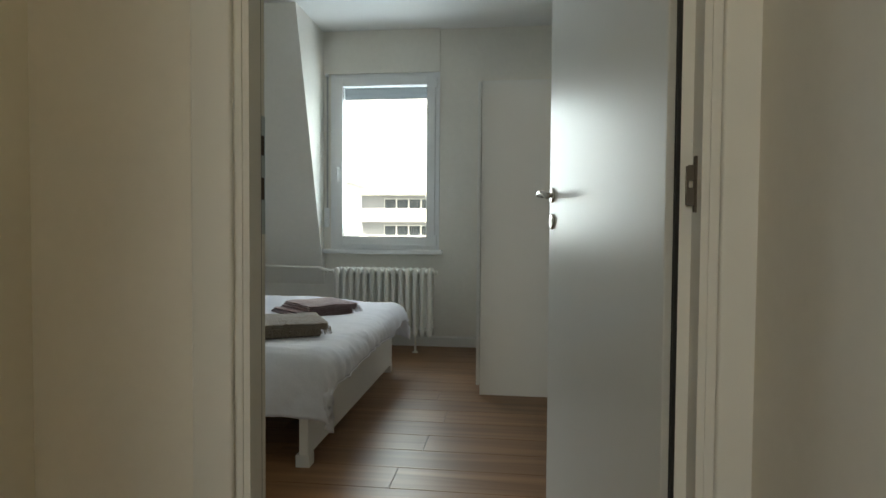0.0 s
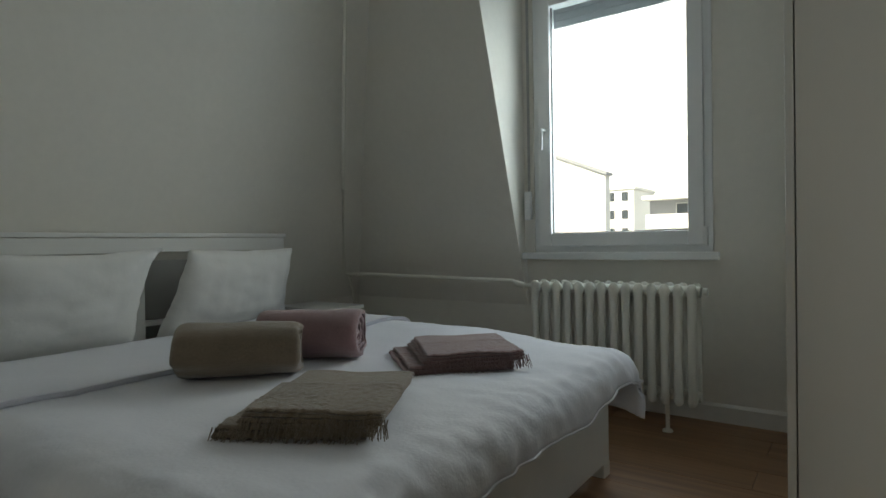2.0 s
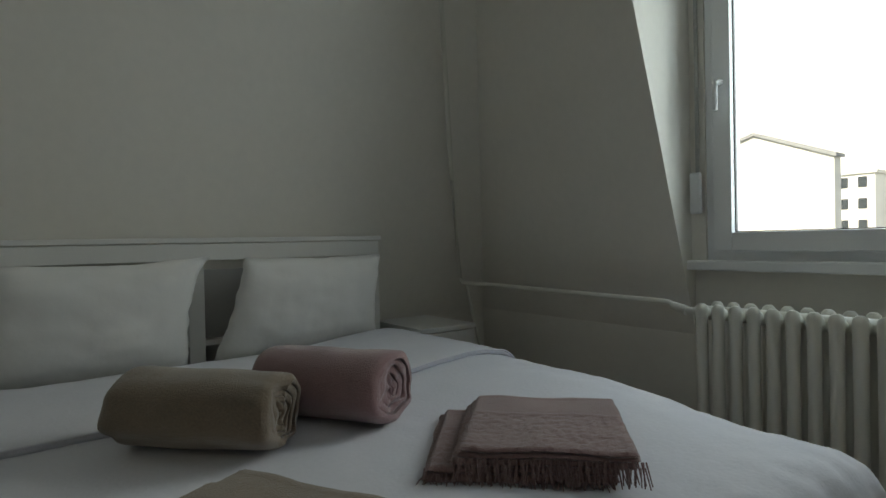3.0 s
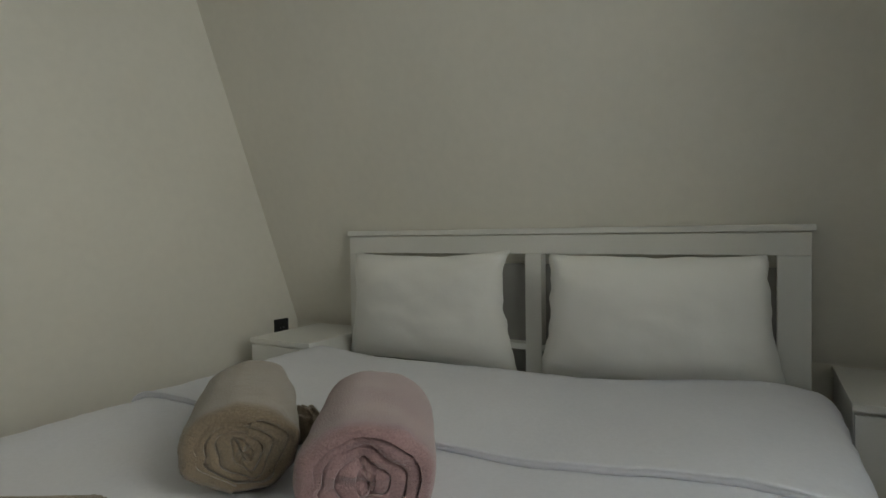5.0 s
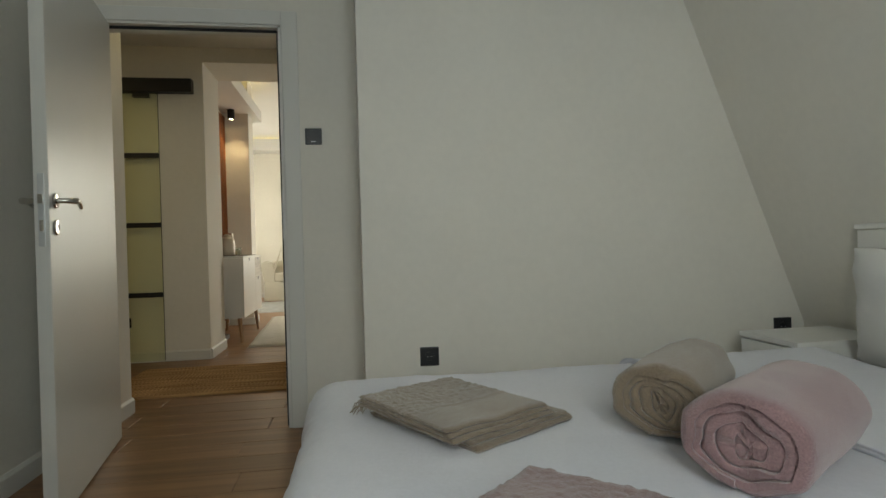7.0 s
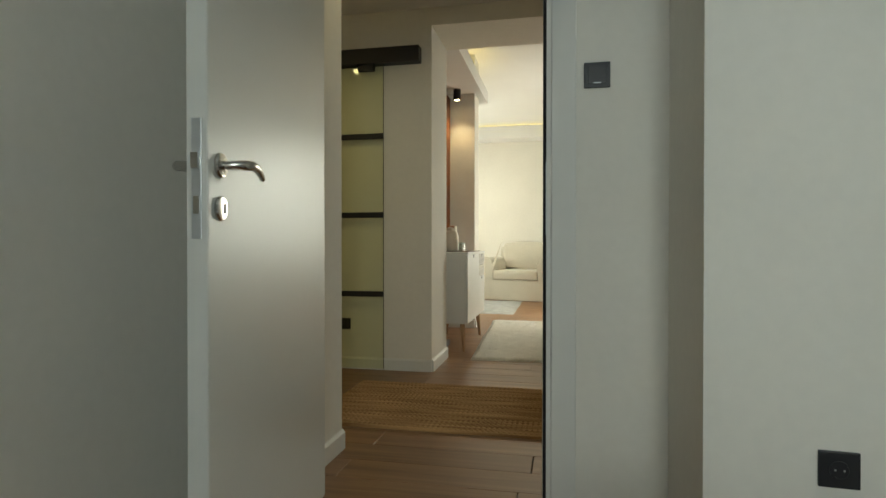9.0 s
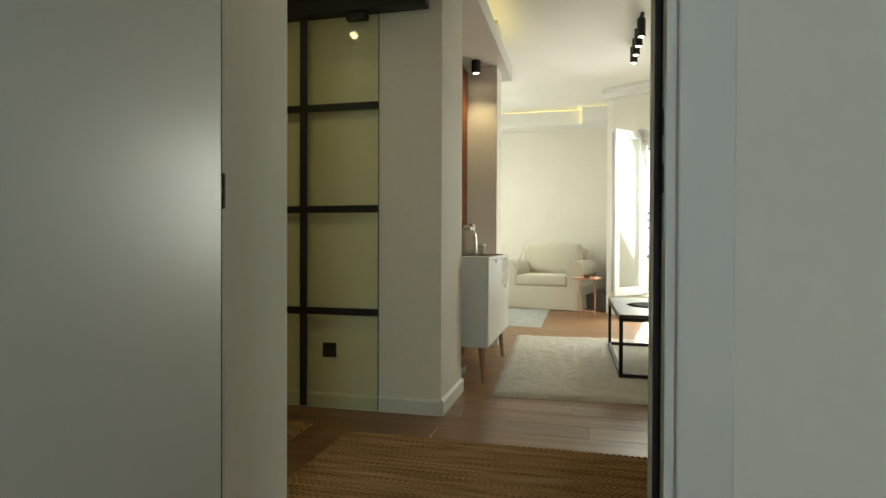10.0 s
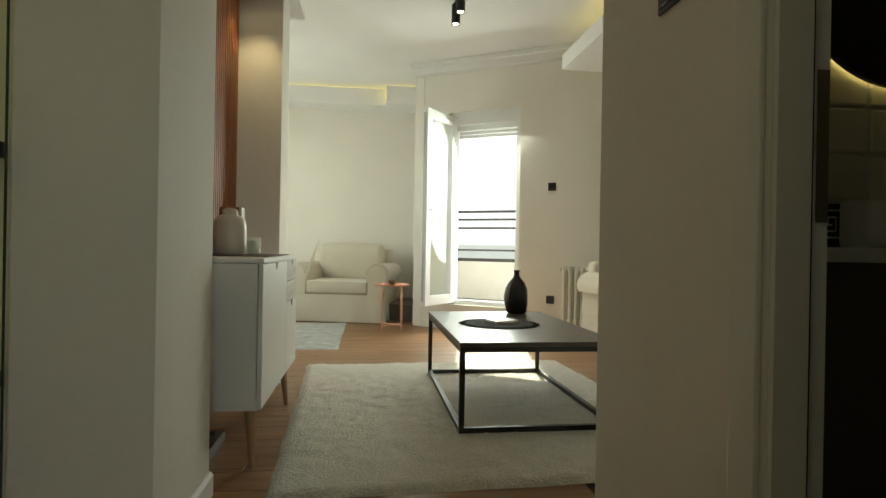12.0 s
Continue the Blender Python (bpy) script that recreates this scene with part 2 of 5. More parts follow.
structure("wall_south_block", prism([(CHX, 0.0), (CHX, Y_S), (X_W - 0.2, Y_SW + 0.2 * (Y_SW - Y_S) / (CHX - X_W)), (X_W - 0.2, 0.0)], "z", -0.014, CEIL + 0.1), M_WALL,
          "thick white chimney breast wall beside the bed", "wall")
structure("ceiling", boxes(((-4.2, -0.1, CEIL), (X_E + 0.15, 4.0, CEIL + 0.12)), ((-0.55, -2.06, CEIL), (3.9, -0.1, CEIL + 0.12))), M_CEIL,
          "flat white plaster ceiling over bedroom and hall", "ceiling")

# hall
XHW = -0.405
BATH_Y0, BATH_Y1 = -1.454, -0.70
structure("wall_hall_west_far", boxes(((XHW - 0.12, -2.25, -0.014), (XHW, BATH_Y0 - 0.035, 3.05))), M_WALL, "white hall wall ending at the living room", "wall")
structure("wall_hall_west_near", boxes(((XHW - 0.12, BATH_Y1 + 0.035, -0.014), (XHW, YH, CEIL + 0.1))), M_WALL, "white hall wall beside the bathroom door", "wall")
structure("wall_hall_west_head", boxes(((XHW - 0.12, BATH_Y0 - 0.035, 2.03), (XHW, BATH_Y1 + 0.035, CEIL + 0.1))), M_WALL, "white wall above the bathroom door", "wall")
PX0, PX1, PY0, PY1 = 0.897, 1.975, -2.594, -2.06   # block between hall, kitchen and living room
structure("wall_pillar", boxes(((PX0, PY0, -0.014), (PX1, PY1, 3.05))), M_WALL, "white pillar wall behind the sliding glass door", "wall")
structure("wall_beam", boxes(((XHW - 0.12, PY0, 2.474), (PX0, PY1, 3.05))), M_WALL, "white beam over the opening to the living room", "wall")
structure("wall_hall_east", boxes(((2.80, -2.24, -0.014), (3.0, -0.1, CEIL + 0.1)), ((2.86, -2.65, -0.014), (3.0, -2.24, CEIL + 0.1))), M_WALL, "white end wall of the hall", "wall")
structure("wall_hall_north", boxes(((0.95, -0.50, -0.014), (3.0, YH, CEIL + 0.1))), M_WALL, "white hall wall away from the bedroom", "wall")
structure("wall_kitchen_head", boxes(((PX1, PY0, 2.28), (2.86, PY1, 3.05))), M_WALL, "white wall above the kitchen opening", "wall")
# kitchen
structure("wall_kitchen_east", boxes(((3.74, -5.2, -0.014), (3.9, -2.3, 3.05))), M_WALL, "white kitchen wall", "wall")
structure("wall_kitchen_end", boxes(((1.35, -5.2, -0.014), (3.74, -5.05, 3.05))), M_WALL, "white kitchen end wall", "wall")
structure("wall_kitchen_near", boxes(((3.0, -2.5, -0.014), (3.74, -2.3, 3.05))), M_WALL, "white kitchen side wall", "wall")
structure("ceiling_kitchen", boxes(((1.3, -5.2, CEIL), (3.9, -2.06, CEIL + 0.1))), M_CEIL, "white kitchen ceiling", "ceiling")
# bathroom
structure("wall_bath_far", boxes(((-2.2, -2.52, -0.014), (-2.0, -0.1, CEIL + 0.1)), ((-2.0, -2.40, -0.014), (XHW - 0.12, -2.28, CEIL + 0.1))), M_WALL, "bathroom wall behind the tiles", "wall")
structure("ceiling_bath", boxes(((-2.2, -2.52, CEIL), (XHW - 0.12, -0.1, CEIL + 0.1))), M_CEIL, "bathroom ceiling", "ceiling")
# living room
YL = -8.3
LC = 2.98                                        # living room ceiling
structure("wall_niche_back", boxes(((1.22, -4.25, -0.014), (1.35, PY0, 3.05))), M_WALL, "white niche wall behind the wood panel", "wall")
structure("wall_niche_return", boxes(((0.92, -4.55, -0.014), (1.35, -4.25, 3.05))), M_WALL, "white wall stub closing the niche", "wall")
structure("wall_living_east", boxes(((2.3, YL, -0.014), (2.45, -7.5, 3.05)), ((2.3, -6.2, -0.014), (2.45, -4.4, 3.05)), ((2.3, -7.5, -0.014), (2.45, -6.2, 0.9)), ((2.3, -7.5, 2.3), (2.45, -6.2, 3.05)), ((1.35, -5.35, -0.014), (2.3, -5.2, 3.05))), M_WALL, "white living room side wall", "wall")
structure("wall_living_far", boxes(((-0.3, YL - 0.15, -0.014), (2.45, YL, 3.05))), M_WALL, "white living room wall behind the armchair", "wall")
structure("wall_living_corner", boxes(((-0.45, YL, -0.014), (-0.25, -6.965, 3.05))), M_WALL, "short white wall beside the balcony door", "wall")
structure("ceiling_living", prism([(2.45, PY0), (2.45, YL - 0.15), (-0.45, YL - 0.15), (-0.45, -7.17), (-4.03, -4.91), (-4.03, -2.4), (XHW - 0.12, -2.4), (XHW - 0.12, PY0)], "z", LC, LC + 0.12), M_CEIL, "white living room ceiling with a light cove", "ceiling")
structure("wall_living_west", boxes(((-3.75, -7.2, -0.014), (-3.6, -2.4, 3.05)), ((-3.75, -2.52, -0.014), (XHW - 0.12, -2.40, 3.05))), M_WALL, "white living room wall", "wall")
# slanting balcony wall: origin at its corner, local x runs along the wall, local y outwards
BW = pose(-0.25, -6.97, 0, 0, 0, 147.7)
O0, O1, OZ0, OZ1 = 0.33, 1.16, 0.27, 2.42


def on_wall(ob, m=BW):
    ob.matrix_world = m
    return ob


on_wall(structure("wall_balcony", boxes(((-0.1, 0, -0.014), (O0, 0.28, 3.05)), ((O1, 0, -0.014), (4.3, 0.28, 3.05)), ((O0, 0, -0.014), (O1, 0.28, OZ0)),
                                        ((O0, 0, OZ1), (O1, 0.28, 3.05))), M_WALL, "white slanting wall with the balcony door", "wall"))

structure("wall_dormer_jamb", boxes(((DX0, 3.495, 0.775), (-0.960, Y_N + 0.25, 2.25)), ((DX1 - 0.0, Y_N - 0.001, 0.775), (DX1 + 0.02, Y_N + 0.25, 2.25))), M_WALL, "white reveal beside the dormer window", "wall")

# soffits with light coves in the living room
structure("ceiling_soffit_niche", boxes(((0.84, -4.75, 2.56), (1.35, PY0, 2.64)), ((0.84, -4.75, 2.64), (0.88, PY0, 2.70))), M_CEIL, "lowered white soffit over the niche", "ceiling")
structure("ceiling_soffit_far", boxes(((-0.25, YL, 2.74), (2.3, -7.9, 2.80)), ((-0.25, -7.94, 2.80), (2.3, -7.9, 2.952)), ((-0.24, -7.9, 2.74), (0.16, -7.72, 2.80)), ((-0.24, -7.76, 2.80), (0.16, -7.72, 2.955))), M_CEIL, "lowered white soffit along the far wall", "ceiling")
structure("ceiling_soffit_side", boxes(((-3.6, -5.7, 2.62), (-1.45, -2.52, 2.68)), ((-1.49, -5.7, 2.68), (-1.45, -2.52, 2.76))), M_CEIL, "lowered white soffit with a light cove", "ceiling")
on_wall(structure("ceiling_moulding", boxes(((-0.1, -0.09, 2.86), (3.2, -0.003, 2.975)), ((-0.1, -0.14, 2.93), (3.2, -0.09, 2.975))), M_CEIL, "white ceiling moulding over the balcony door", "moulding"))
for a, b in (((0.89, -4.70, 2.65), (0.91, PY0 - 0.02, 2.67)), ((-0.2, -7.975, 2.815), (2.28, -7.955, 2.845)), ((-0.2, -7.80, 2.82), (0.14, -7.78, 2.85)), ((-1.52, -5.6, 2.69), (-1.50, -2.6, 2.71))):
    tagged(part("led_strip", boxes((a, b)), M_LED), "warm yellow light strip hidden in the ceiling cove", "light strip", "cove strips")


# ---- skirting ----
def skirting(a, b, name="baseboard", h=0.085, t=0.016):
    """Along a wall from a to b; the room lies to the left of the way."""
    a, b = Vector((*a, 0)), Vector((*b, 0))
    d = b - a
    bm = prism([(0, 0.0), (0, h), (0.006, h), (t, h - 0.012), (t, 0.0)], "x", 0, d.length)
    ob = structure(name, bm, M_TRIM, "white painted skirting board along the wall", "baseboard")
    ob.matrix_world = Matrix.Translation(a) @ Matrix.Rotation(math.atan2(d.y, d.x), 4, "Z")
    return ob


for a, b in (((X_E, 0.0), (X_E, Y_N)), ((X_E, Y_N), (X_W, Y_N)), ((X_W, Y_N), (X_W, Y_SW)), ((X_W, Y_SW), (CHX, Y_S)), ((CHX, Y_S), (CHX, 0.0)),
             ((CHX, 0.0), (-0.06, 0.0)), ((0.95, YH - 0.02), (0.95, -0.50)), ((0.95, -0.50), (2.80, -0.50)), ((2.80, -0.50), (2.80, -2.24)),
             ((2.86, -2.24), (2.86, -2.65)), ((PX1, PY1), (PX0, PY1)), ((PX0, PY1), (PX0, PY0)), ((PX1, PY0), (PX1, PY1)), ((1.22, PY0), (1.22, -4.25)),
             ((0.92, -4.25), (0.92, -4.55)), ((1.22, -4.25), (0.92, -4.25)), ((XHW, -2.25), (XHW, BATH_Y0 - 0.1)), ((XHW - 0.12, -2.25), (XHW, -2.25)),
             ((2.3, YL), (2.3, -5.35)), ((-0.25, YL), (2.3, YL)), ((-0.25, -7.0), (-0.25, YL))):
    # the flat's inner blocks run the other way round than its rooms
    room = a[1] >= 0.0 and b[1] >= 0.0 or YL in (a[1], b[1])
    skirting(a, b) if room else skirting(b, a)
sk = skirting((4.1, 0), (0.0, 0))
sk.matrix_world = BW @ Matrix.Rotation(math.pi, 4, "Z") @ Matrix.Translation((-4.1, 0, 0))


# ---- bedroom door ----
def door_frame(name, w0, w1, h, y0, y1, m, seal_on=True, cw=0.06, seal=0.012, hinge_seal=0.042):
    """Frame in an opening from w0 to w1 along local x; y0 hall face, y1 room face."""
    fr = structure(name, boxes(((w0, y0, 0), (w0 + 0.035, y1, h)), ((w1 - 0.035, y0, 0), (w1, y1, h)), ((w0, y0, h - 0.03), (w1, y1, h))), M_TRIM,
                   "white lacquered door frame with rounded casing", "door frame")
    fr.matrix_world = m
    for side, ya, yb in (("casing_room", y1, y1 + 0.014), ("casing_hall", y0 - 0.014, y0)):
        for a, b in ((w0 - 0.06, w0 + 0.02), (w1 - 0.02, w1 + cw)):
            part("casing", boxes(((a, ya, 0), (b, yb, h + 0.05)), bevel=0.005, seg=3), M_TRIM, fr, smooth=40)
        part("casing", boxes(((w0 + 0.02, ya, h - 0.02), (w1 - 0.02, yb, h + 0.05)), bevel=0.005, seg=3), M_TRIM, fr, smooth=40)
    ys = y1 - 0.046
    part("stop", boxes(((w0 + 0.035, y0 + 0.003, 0), (w0 + 0.048, ys, h - 0.03)), ((w1 - 0.048, y0 + 0.003, 0), (w1 - 0.035, ys, h - 0.03)), ((w0 + 0.048, y0 + 0.003, h - 0.043), (w1 - 0.048, ys, h - 0.03))), M_TRIM, fr)
    if hinge_seal > 0.05:
        part("rebate", boxes(((w1 - hinge_seal + 0.0070, ys + 0.0005, 0), (w1 - 0.0352, ys + 0.015, h - 0.03))), M_TRIM, fr)
    if seal_on:
        for a, b in (((w0 + 0.0352, ys + 0.0005, 0), (w0 + 0.047, ys + seal, h - 0.03)), ((w1 - hinge_seal, ys + 0.0005, 0), (w1 - hinge_seal + 0.0068, ys + 0.015, h - 0.03)),
                     ((w0 + 0.047, ys + 0.0005, h - 0.042), (w1 - 0.043, ys + 0.012, h - 0.0302))):
            part("seal", boxes((a, b)), M_RUBBER, fr, "black rubber door seal")
    return fr


frame_1 = door_frame("door_frame_bedroom", DOOR_X0, DOOR_X1, DOOR_H, YH, 0.0, Matrix(), cw=0.042, seal=0.004, hinge_seal=0.076)
part("strike_plate", boxes(((0.0352, -0.028, 0.945), (0.0372, -0.002, 1.185)), bevel=0.0008), mat("bright_steel", (0.45, 0.51, 0.53), 0.5, metal=0.7), frame_1, "bright steel strike plate")
for z0, z1 in ((1.105, 1.145), (1.015, 1.06)):
    part("strike_hole", boxes(((0.0368, -0.022, z0), (0.0378, -0.008, z1))), mat("dark_hole", (0.07, 0.05, 0.035), 0.8), frame_1, "dark bolt hole")
leaf = thing("door_1", "white lacquered bedroom door standing open, with satin lever handle", "door", pose(0.845, -0.022, 0, 0, 0, 99.4))
LW = 0.922
part("door_leaf", boxes(((0.0, -0.022, 0.008), (LW, 0.022, 2.0)), bevel=0.003), M_DOOR, leaf)
part("door_edge", boxes(((LW - 0.0005, -0.020, 0.01), (LW + 0.0015, 0.020, 1.998))), M_DOOR, leaf)
part("lock_plate", boxes(((LW + 0.0015, -0.010, 0.925), (LW + 0.004, 0.010, 1.165)), bevel=0.001), M_GREYST, leaf, "steel lock face plate")
part("latch", boxes(((LW + 0.004, -0.007, 1.065), (LW + 0.014, 0.007, 1.095))), M_STEEL, leaf, "steel latch bolt")
part("deadbolt", boxes(((LW + 0.004, -0.006, 0.975), (LW + 0.006, 0.006, 1.01))), M_STEEL, leaf)
for sgn in (1, -1):
    y = 0.022 * sgn
    part("rosette", lathe([(0.026, 0), (0.0265, 0.004), (0.024, 0.008), (0.012, 0.010)], 24), M_STEEL, leaf, "round satin steel rosette", 30).matrix_local = pose(LW - 0.052, y, 1.078, -90 * sgn)
    part("key_rosette", lathe([(0.026, 0), (0.0265, 0.004), (0.024, 0.008), (0.016, 0.009)], 24), M_STEEL, leaf, "round keyhole rosette", 30).matrix_local = pose(LW - 0.052, y, 0.988, -90 * sgn)
    part("keyhole", boxes(((LW - 0.061, y + 0.0085 * sgn - 0.001, 0.978), (LW - 0.055, y + 0.0095 * sgn + 0.001, 0.998))), M_BLKPL, leaf)
    k = [(LW - 0.052, y + 0.008 * sgn, 1.078), (LW - 0.052, y + 0.045 * sgn, 1.078), (LW - 0.066, y + 0.052 * sgn, 1.079), (LW - 0.095, y + 0.054 * sgn, 1.082),
         (LW - 0.125, y + 0.053 * sgn, 1.079), (LW - 0.152, y + 0.050 * sgn, 1.071), (LW - 0.172, y + 0.047 * sgn, 1.062)]
    part("lever", tube(k, [0.009, 0.010, 0.011, 0.0105, 0.009, 0.008, 0.006], 12), M_STEEL, leaf, "curved satin steel lever handle", 60)
M_BRONZE = mat("bronze_grey_metal", (0.13, 0.11, 0.09), 0.45, metal=0.6, blotch=0.08)
for z in (1.04, 0.28, 1.80):
    hg = part("hinge", tube([(0.0, 0.0, -0.05), (0.0, 0.0, -0.049), (0.0, 0.0, 0.049), (0.0, 0.0, 0.05)], [0.005, 0.007, 0.007, 0.005], 14), M_BRONZE, frame_1, "bronze-grey hinge", 40)
    hg.matrix_local = pose(0.866, -0.068, z)
    part("hinge_leaf", boxes(((-0.017, -0.003, -0.038), (-0.004, 0.0, -0.006)), ((-0.017, -0.003, 0.006), (-0.004, 0.0, 0.034)), ((-0.020, -0.0035, -0.036), (-0.015, 0.001, 0.032)), ((0.004, -0.002, -0.045), (0.0085, 0.002, 0.045)), bevel=0.001), M_BRONZE, hg)


# ---- window ----
WX0, WX1, WZ0, WZ1, WY = -0.960, DX1, 0.80, 2.25, 3.505
win = structure("window_1", boxes(((WX0, WY, WZ0), (WX0 + 0.05, WY + 0.075, WZ1)), ((WX1 - 0.05, WY, WZ0), (WX1, WY + 0.075, WZ1)),
                                  ((WX0 + 0.05, WY, WZ0), (WX1 - 0.05, WY + 0.075, WZ0 + 0.05)), ((WX0 + 0.05, WY, WZ1 - 0.05), (WX1 - 0.05, WY + 0.075, WZ1))), M_PVC,
                "white plastic dormer window with a shutter above", "window")
sa, sb, sz0, sz1 = WX0 + 0.035, WX1 - 0.035, WZ0 + 0.035, WZ1 - 0.035
part("sash", boxes(((sa, WY - 0.02, sz0), (sa + 0.07, WY + 0.05, sz1)), ((sb - 0.07, WY - 0.02, sz0), (sb, WY + 0.05, sz1)),
                   ((sa + 0.07, WY - 0.02, sz0), (sb - 0.07, WY + 0.05, sz0 + 0.07)), ((sa + 0.07, WY - 0.02, sz1 - 0.07), (sb - 0.07, WY + 0.05, sz1)), bevel=0.004), M_PVC, win)
pane = part("pane", boxes(((sa + 0.068, WY + 0.02, sz0 + 0.068), (sb - 0.068, WY + 0.026, sz1 - 0.068))), M_GLASS, win, "clear window pane")
pane.visible_shadow = False
part("gasket", boxes(((sa + 0.07, WY + 0.006, sz0 + 0.07), (sa + 0.074, WY + 0.018, sz1 - 0.07)), ((sb - 0.074, WY + 0.006, sz0 + 0.07), (sb - 0.07, WY + 0.018, sz1 - 0.07)),
                     ((sa + 0.07, WY + 0.006, sz0 + 0.07), (sb - 0.07, WY + 0.018, sz0 + 0.074))), M_BLKPL, win, "dark glazing gasket")
part("window_sill", boxes(((DX0 - 0.0, Y_N - 0.065, 0.762), (WX1 + 0.03, WY + 0.01, 0.80)), bevel=0.006), M_PVC, win, "white plastic window sill")
part("window_handle", tube([(sa + 0.035, WY - 0.02, 1.47), (sa + 0.035, WY - 0.055, 1.47), (sa + 0.035, WY - 0.06, 1.455), (sa + 0.035, WY - 0.06, 1.36)], [0.012, 0.009, 0.009, 0.008], 10), M_PVC, win, "white window handle", 50)
part("hinge_cover", boxes(((sb - 0.004, WY - 0.028, 0.83), (sb + 0.018, WY - 0.005, 0.92)), ((sb - 0.004, WY - 0.028, 2.12), (sb + 0.018, WY - 0.005, 2.2)), bevel=0.004), M_PVC, win)
for i in range(4):
    part("shutter_slat", boxes(((WX0 + 0.04, 3.60, 2.058 + i * 0.042), (WX1 - 0.04, 3.612, 2.0995 + i * 0.042)), bevel=0.004), mat("shutter_grey", (0.36, 0.38, 0.40), 0.5), win, "grey roller shutter slat")
strap = thing("shutter_strap", "grey shutter belt with a white winder beside the window", "shutter belt")
part("belt", boxes(((-0.990, 3.478, 1.12), (-0.975, 3.481, 2.24))), mat("belt_grey", (0.42, 0.42, 0.40), 0.8, grain=0.2, grain_scale=200), strap)
part("winder", boxes(((-1.005, 3.455, 0.98), (-0.962, 3.478, 1.14)), bevel=0.009, seg=3), M_PVC, strap, "white belt winder box", 50)
part("belt_guide", boxes(((-1.0, 3.46, 2.225), (-0.97, 3.49, 2.25)), bevel=0.004), M_PVC, strap)

# ---- radiators ----
M_RAD = mat("radiator_enamel", (0.74, 0.72, 0.64), 0.35, blotch=0.03)


def radiator(label, m, n, z0, z1, pitch, material):
    rad = thing("radiator", label, "radiator", m)
    sec = None
    for i in range(n):
        x = i * pitch
        if sec is None:
            bm = bmesh.new()
            for y in (0.0, -0.10):
                prof = [(0.010, z0), (0.018, z0 + 0.008), (0.0205, z0 + 0.022), (0.0195, z0 + 0.06), (0.0185, (z0 + z1) / 2), (0.0195, z1 - 0.06), (0.0205, z1 - 0.022), (0.018, z1 - 0.008), (0.010, z1)]
                c = lathe(prof, 12)
                me = bpy.data.meshes.new("tmp")
                c.to_mesh(me)
                c.free()
                me.transform(Matrix.Translation((0, y, 0)))
                bm.from_mesh(me)
                bpy.data.meshes.remove(me)
            for z in (z0 + 0.035, z1 - 0.035):
                add_cyl(bm, (0, 0, z), (0, -0.10, z), 0.02, n=10)
                add_cyl(bm, (-pitch / 2, -0.05, z), (pitch / 2, -0.05, z), 0.024, n=10)
            sec = part("section", bm, material, rad, "", 45)
            sec.matrix_local = Matrix.Translation((x, 0, 0))
        else:
            o = new("section", sec.data)
            o.parent = rad
            o.matrix_local = Matrix.Translation((x, 0, 0))
    for x in (-pitch * 0.8, (n - 0.2) * pitch):
        part("end_plug", cyl((x - 0.008, -0.05, z1 - 0.035), (x + 0.008, -0.05, z1 - 0.035), 0.017, n=8), material, rad)
    return rad


rad = radiator("ivory enamelled column radiator below the bedroom window", pose(-0.815, 3.30, 0), 14, 0.135, 0.665, 0.0567, M_RAD)
for x in (0.1, 0.62):
    part("foot", lathe([(0.024, 0.0), (0.022, 0.006), (0.009, 0.014), (0.009, 0.15)], 14), M_RAD, rad, "slim radiator foot", 40).matrix_local = Matrix.Translation((x, -0.05, 0))
pipe = thing("heating_pipe", "white painted heating pipe along wall and corner", "pipe")
part("pipe_run", tube([(-0.86, 3.25, 0.63), (-0.93, 3.25, 0.635), (-0.97, 3.25, 0.655), (-2.0, 3.25, 0.67), (-2.19, 3.25, 0.672), (-2.21, 3.245, 0.70), (-2.02, 3.06, 1.2), (-1.5, 2.60, 2.58)], 0.011, 10), M_RAD, pipe, "", 60)
part("pipe_return", tube([(-2.22, 3.30, 0.66), (-2.22, 3.40, 0.25), (-2.18, 3.44, 0.2), (-1.6, 3.46, 0.19), (-0.86, 3.30, 0.17)], 0.010, 10), M_RAD, pipe, "", 60)
part("valve", tube([(-0.955, 3.25, 0.643), (-0.90, 3.25, 0.63)], 0.017, 10), M_RAD, pipe, "painted radiator valve", 40)

# ---- bed ----
M_DUVET = mat("white_cotton", (0.74, 0.74, 0.79), 0.85, blotch=0.02, grain=0.02, grain_scale=90, bump=0.5, bump_scale=95, bump_dist=0.0022, sheen=0.2)
M_PILLOW = mat("pillow_cotton", (0.80, 0.79, 0.76), 0.88, blotch=0.03, bump=0.35, bump_scale=28, bump_dist=0.004, sheen=0.2)
M_TAUPE = mat("taupe_terry", (0.215, 0.158, 0.108), 0.95, blotch=0.10, blotch_scale=9, grain=0.18, grain_scale=260, bump=0.9, bump_scale=320, bump_dist=0.003, sheen=0.5)
M_PINK = mat("pink_terry", (0.31, 0.185, 0.19), 0.95, blotch=0.08, blotch_scale=9, grain=0.14, grain_scale=260, bump=0.9, bump_scale=320, bump_dist=0.003, sheen=0.5)
M_MAUVE = mat("mauve_terry", (0.235, 0.135, 0.13), 0.95, blotch=0.10, blotch_scale=9, grain=0.18, grain_scale=260, bump=0.9, bump_scale=320, bump_dist=0.003, sheen=0.5)
HX, FX, BY0, BY1 = -2.150, -0.255, 1.032, 2.698
bed = thing("bed", "white wooden double bed made with white cotton bedding", "bed")
part("headboard_rail", boxes(((HX - 0.032, BY0 + 0.055, 0.838), (HX, BY1 + 0.015, 0.905)), bevel=0.003), M_FURN, bed)
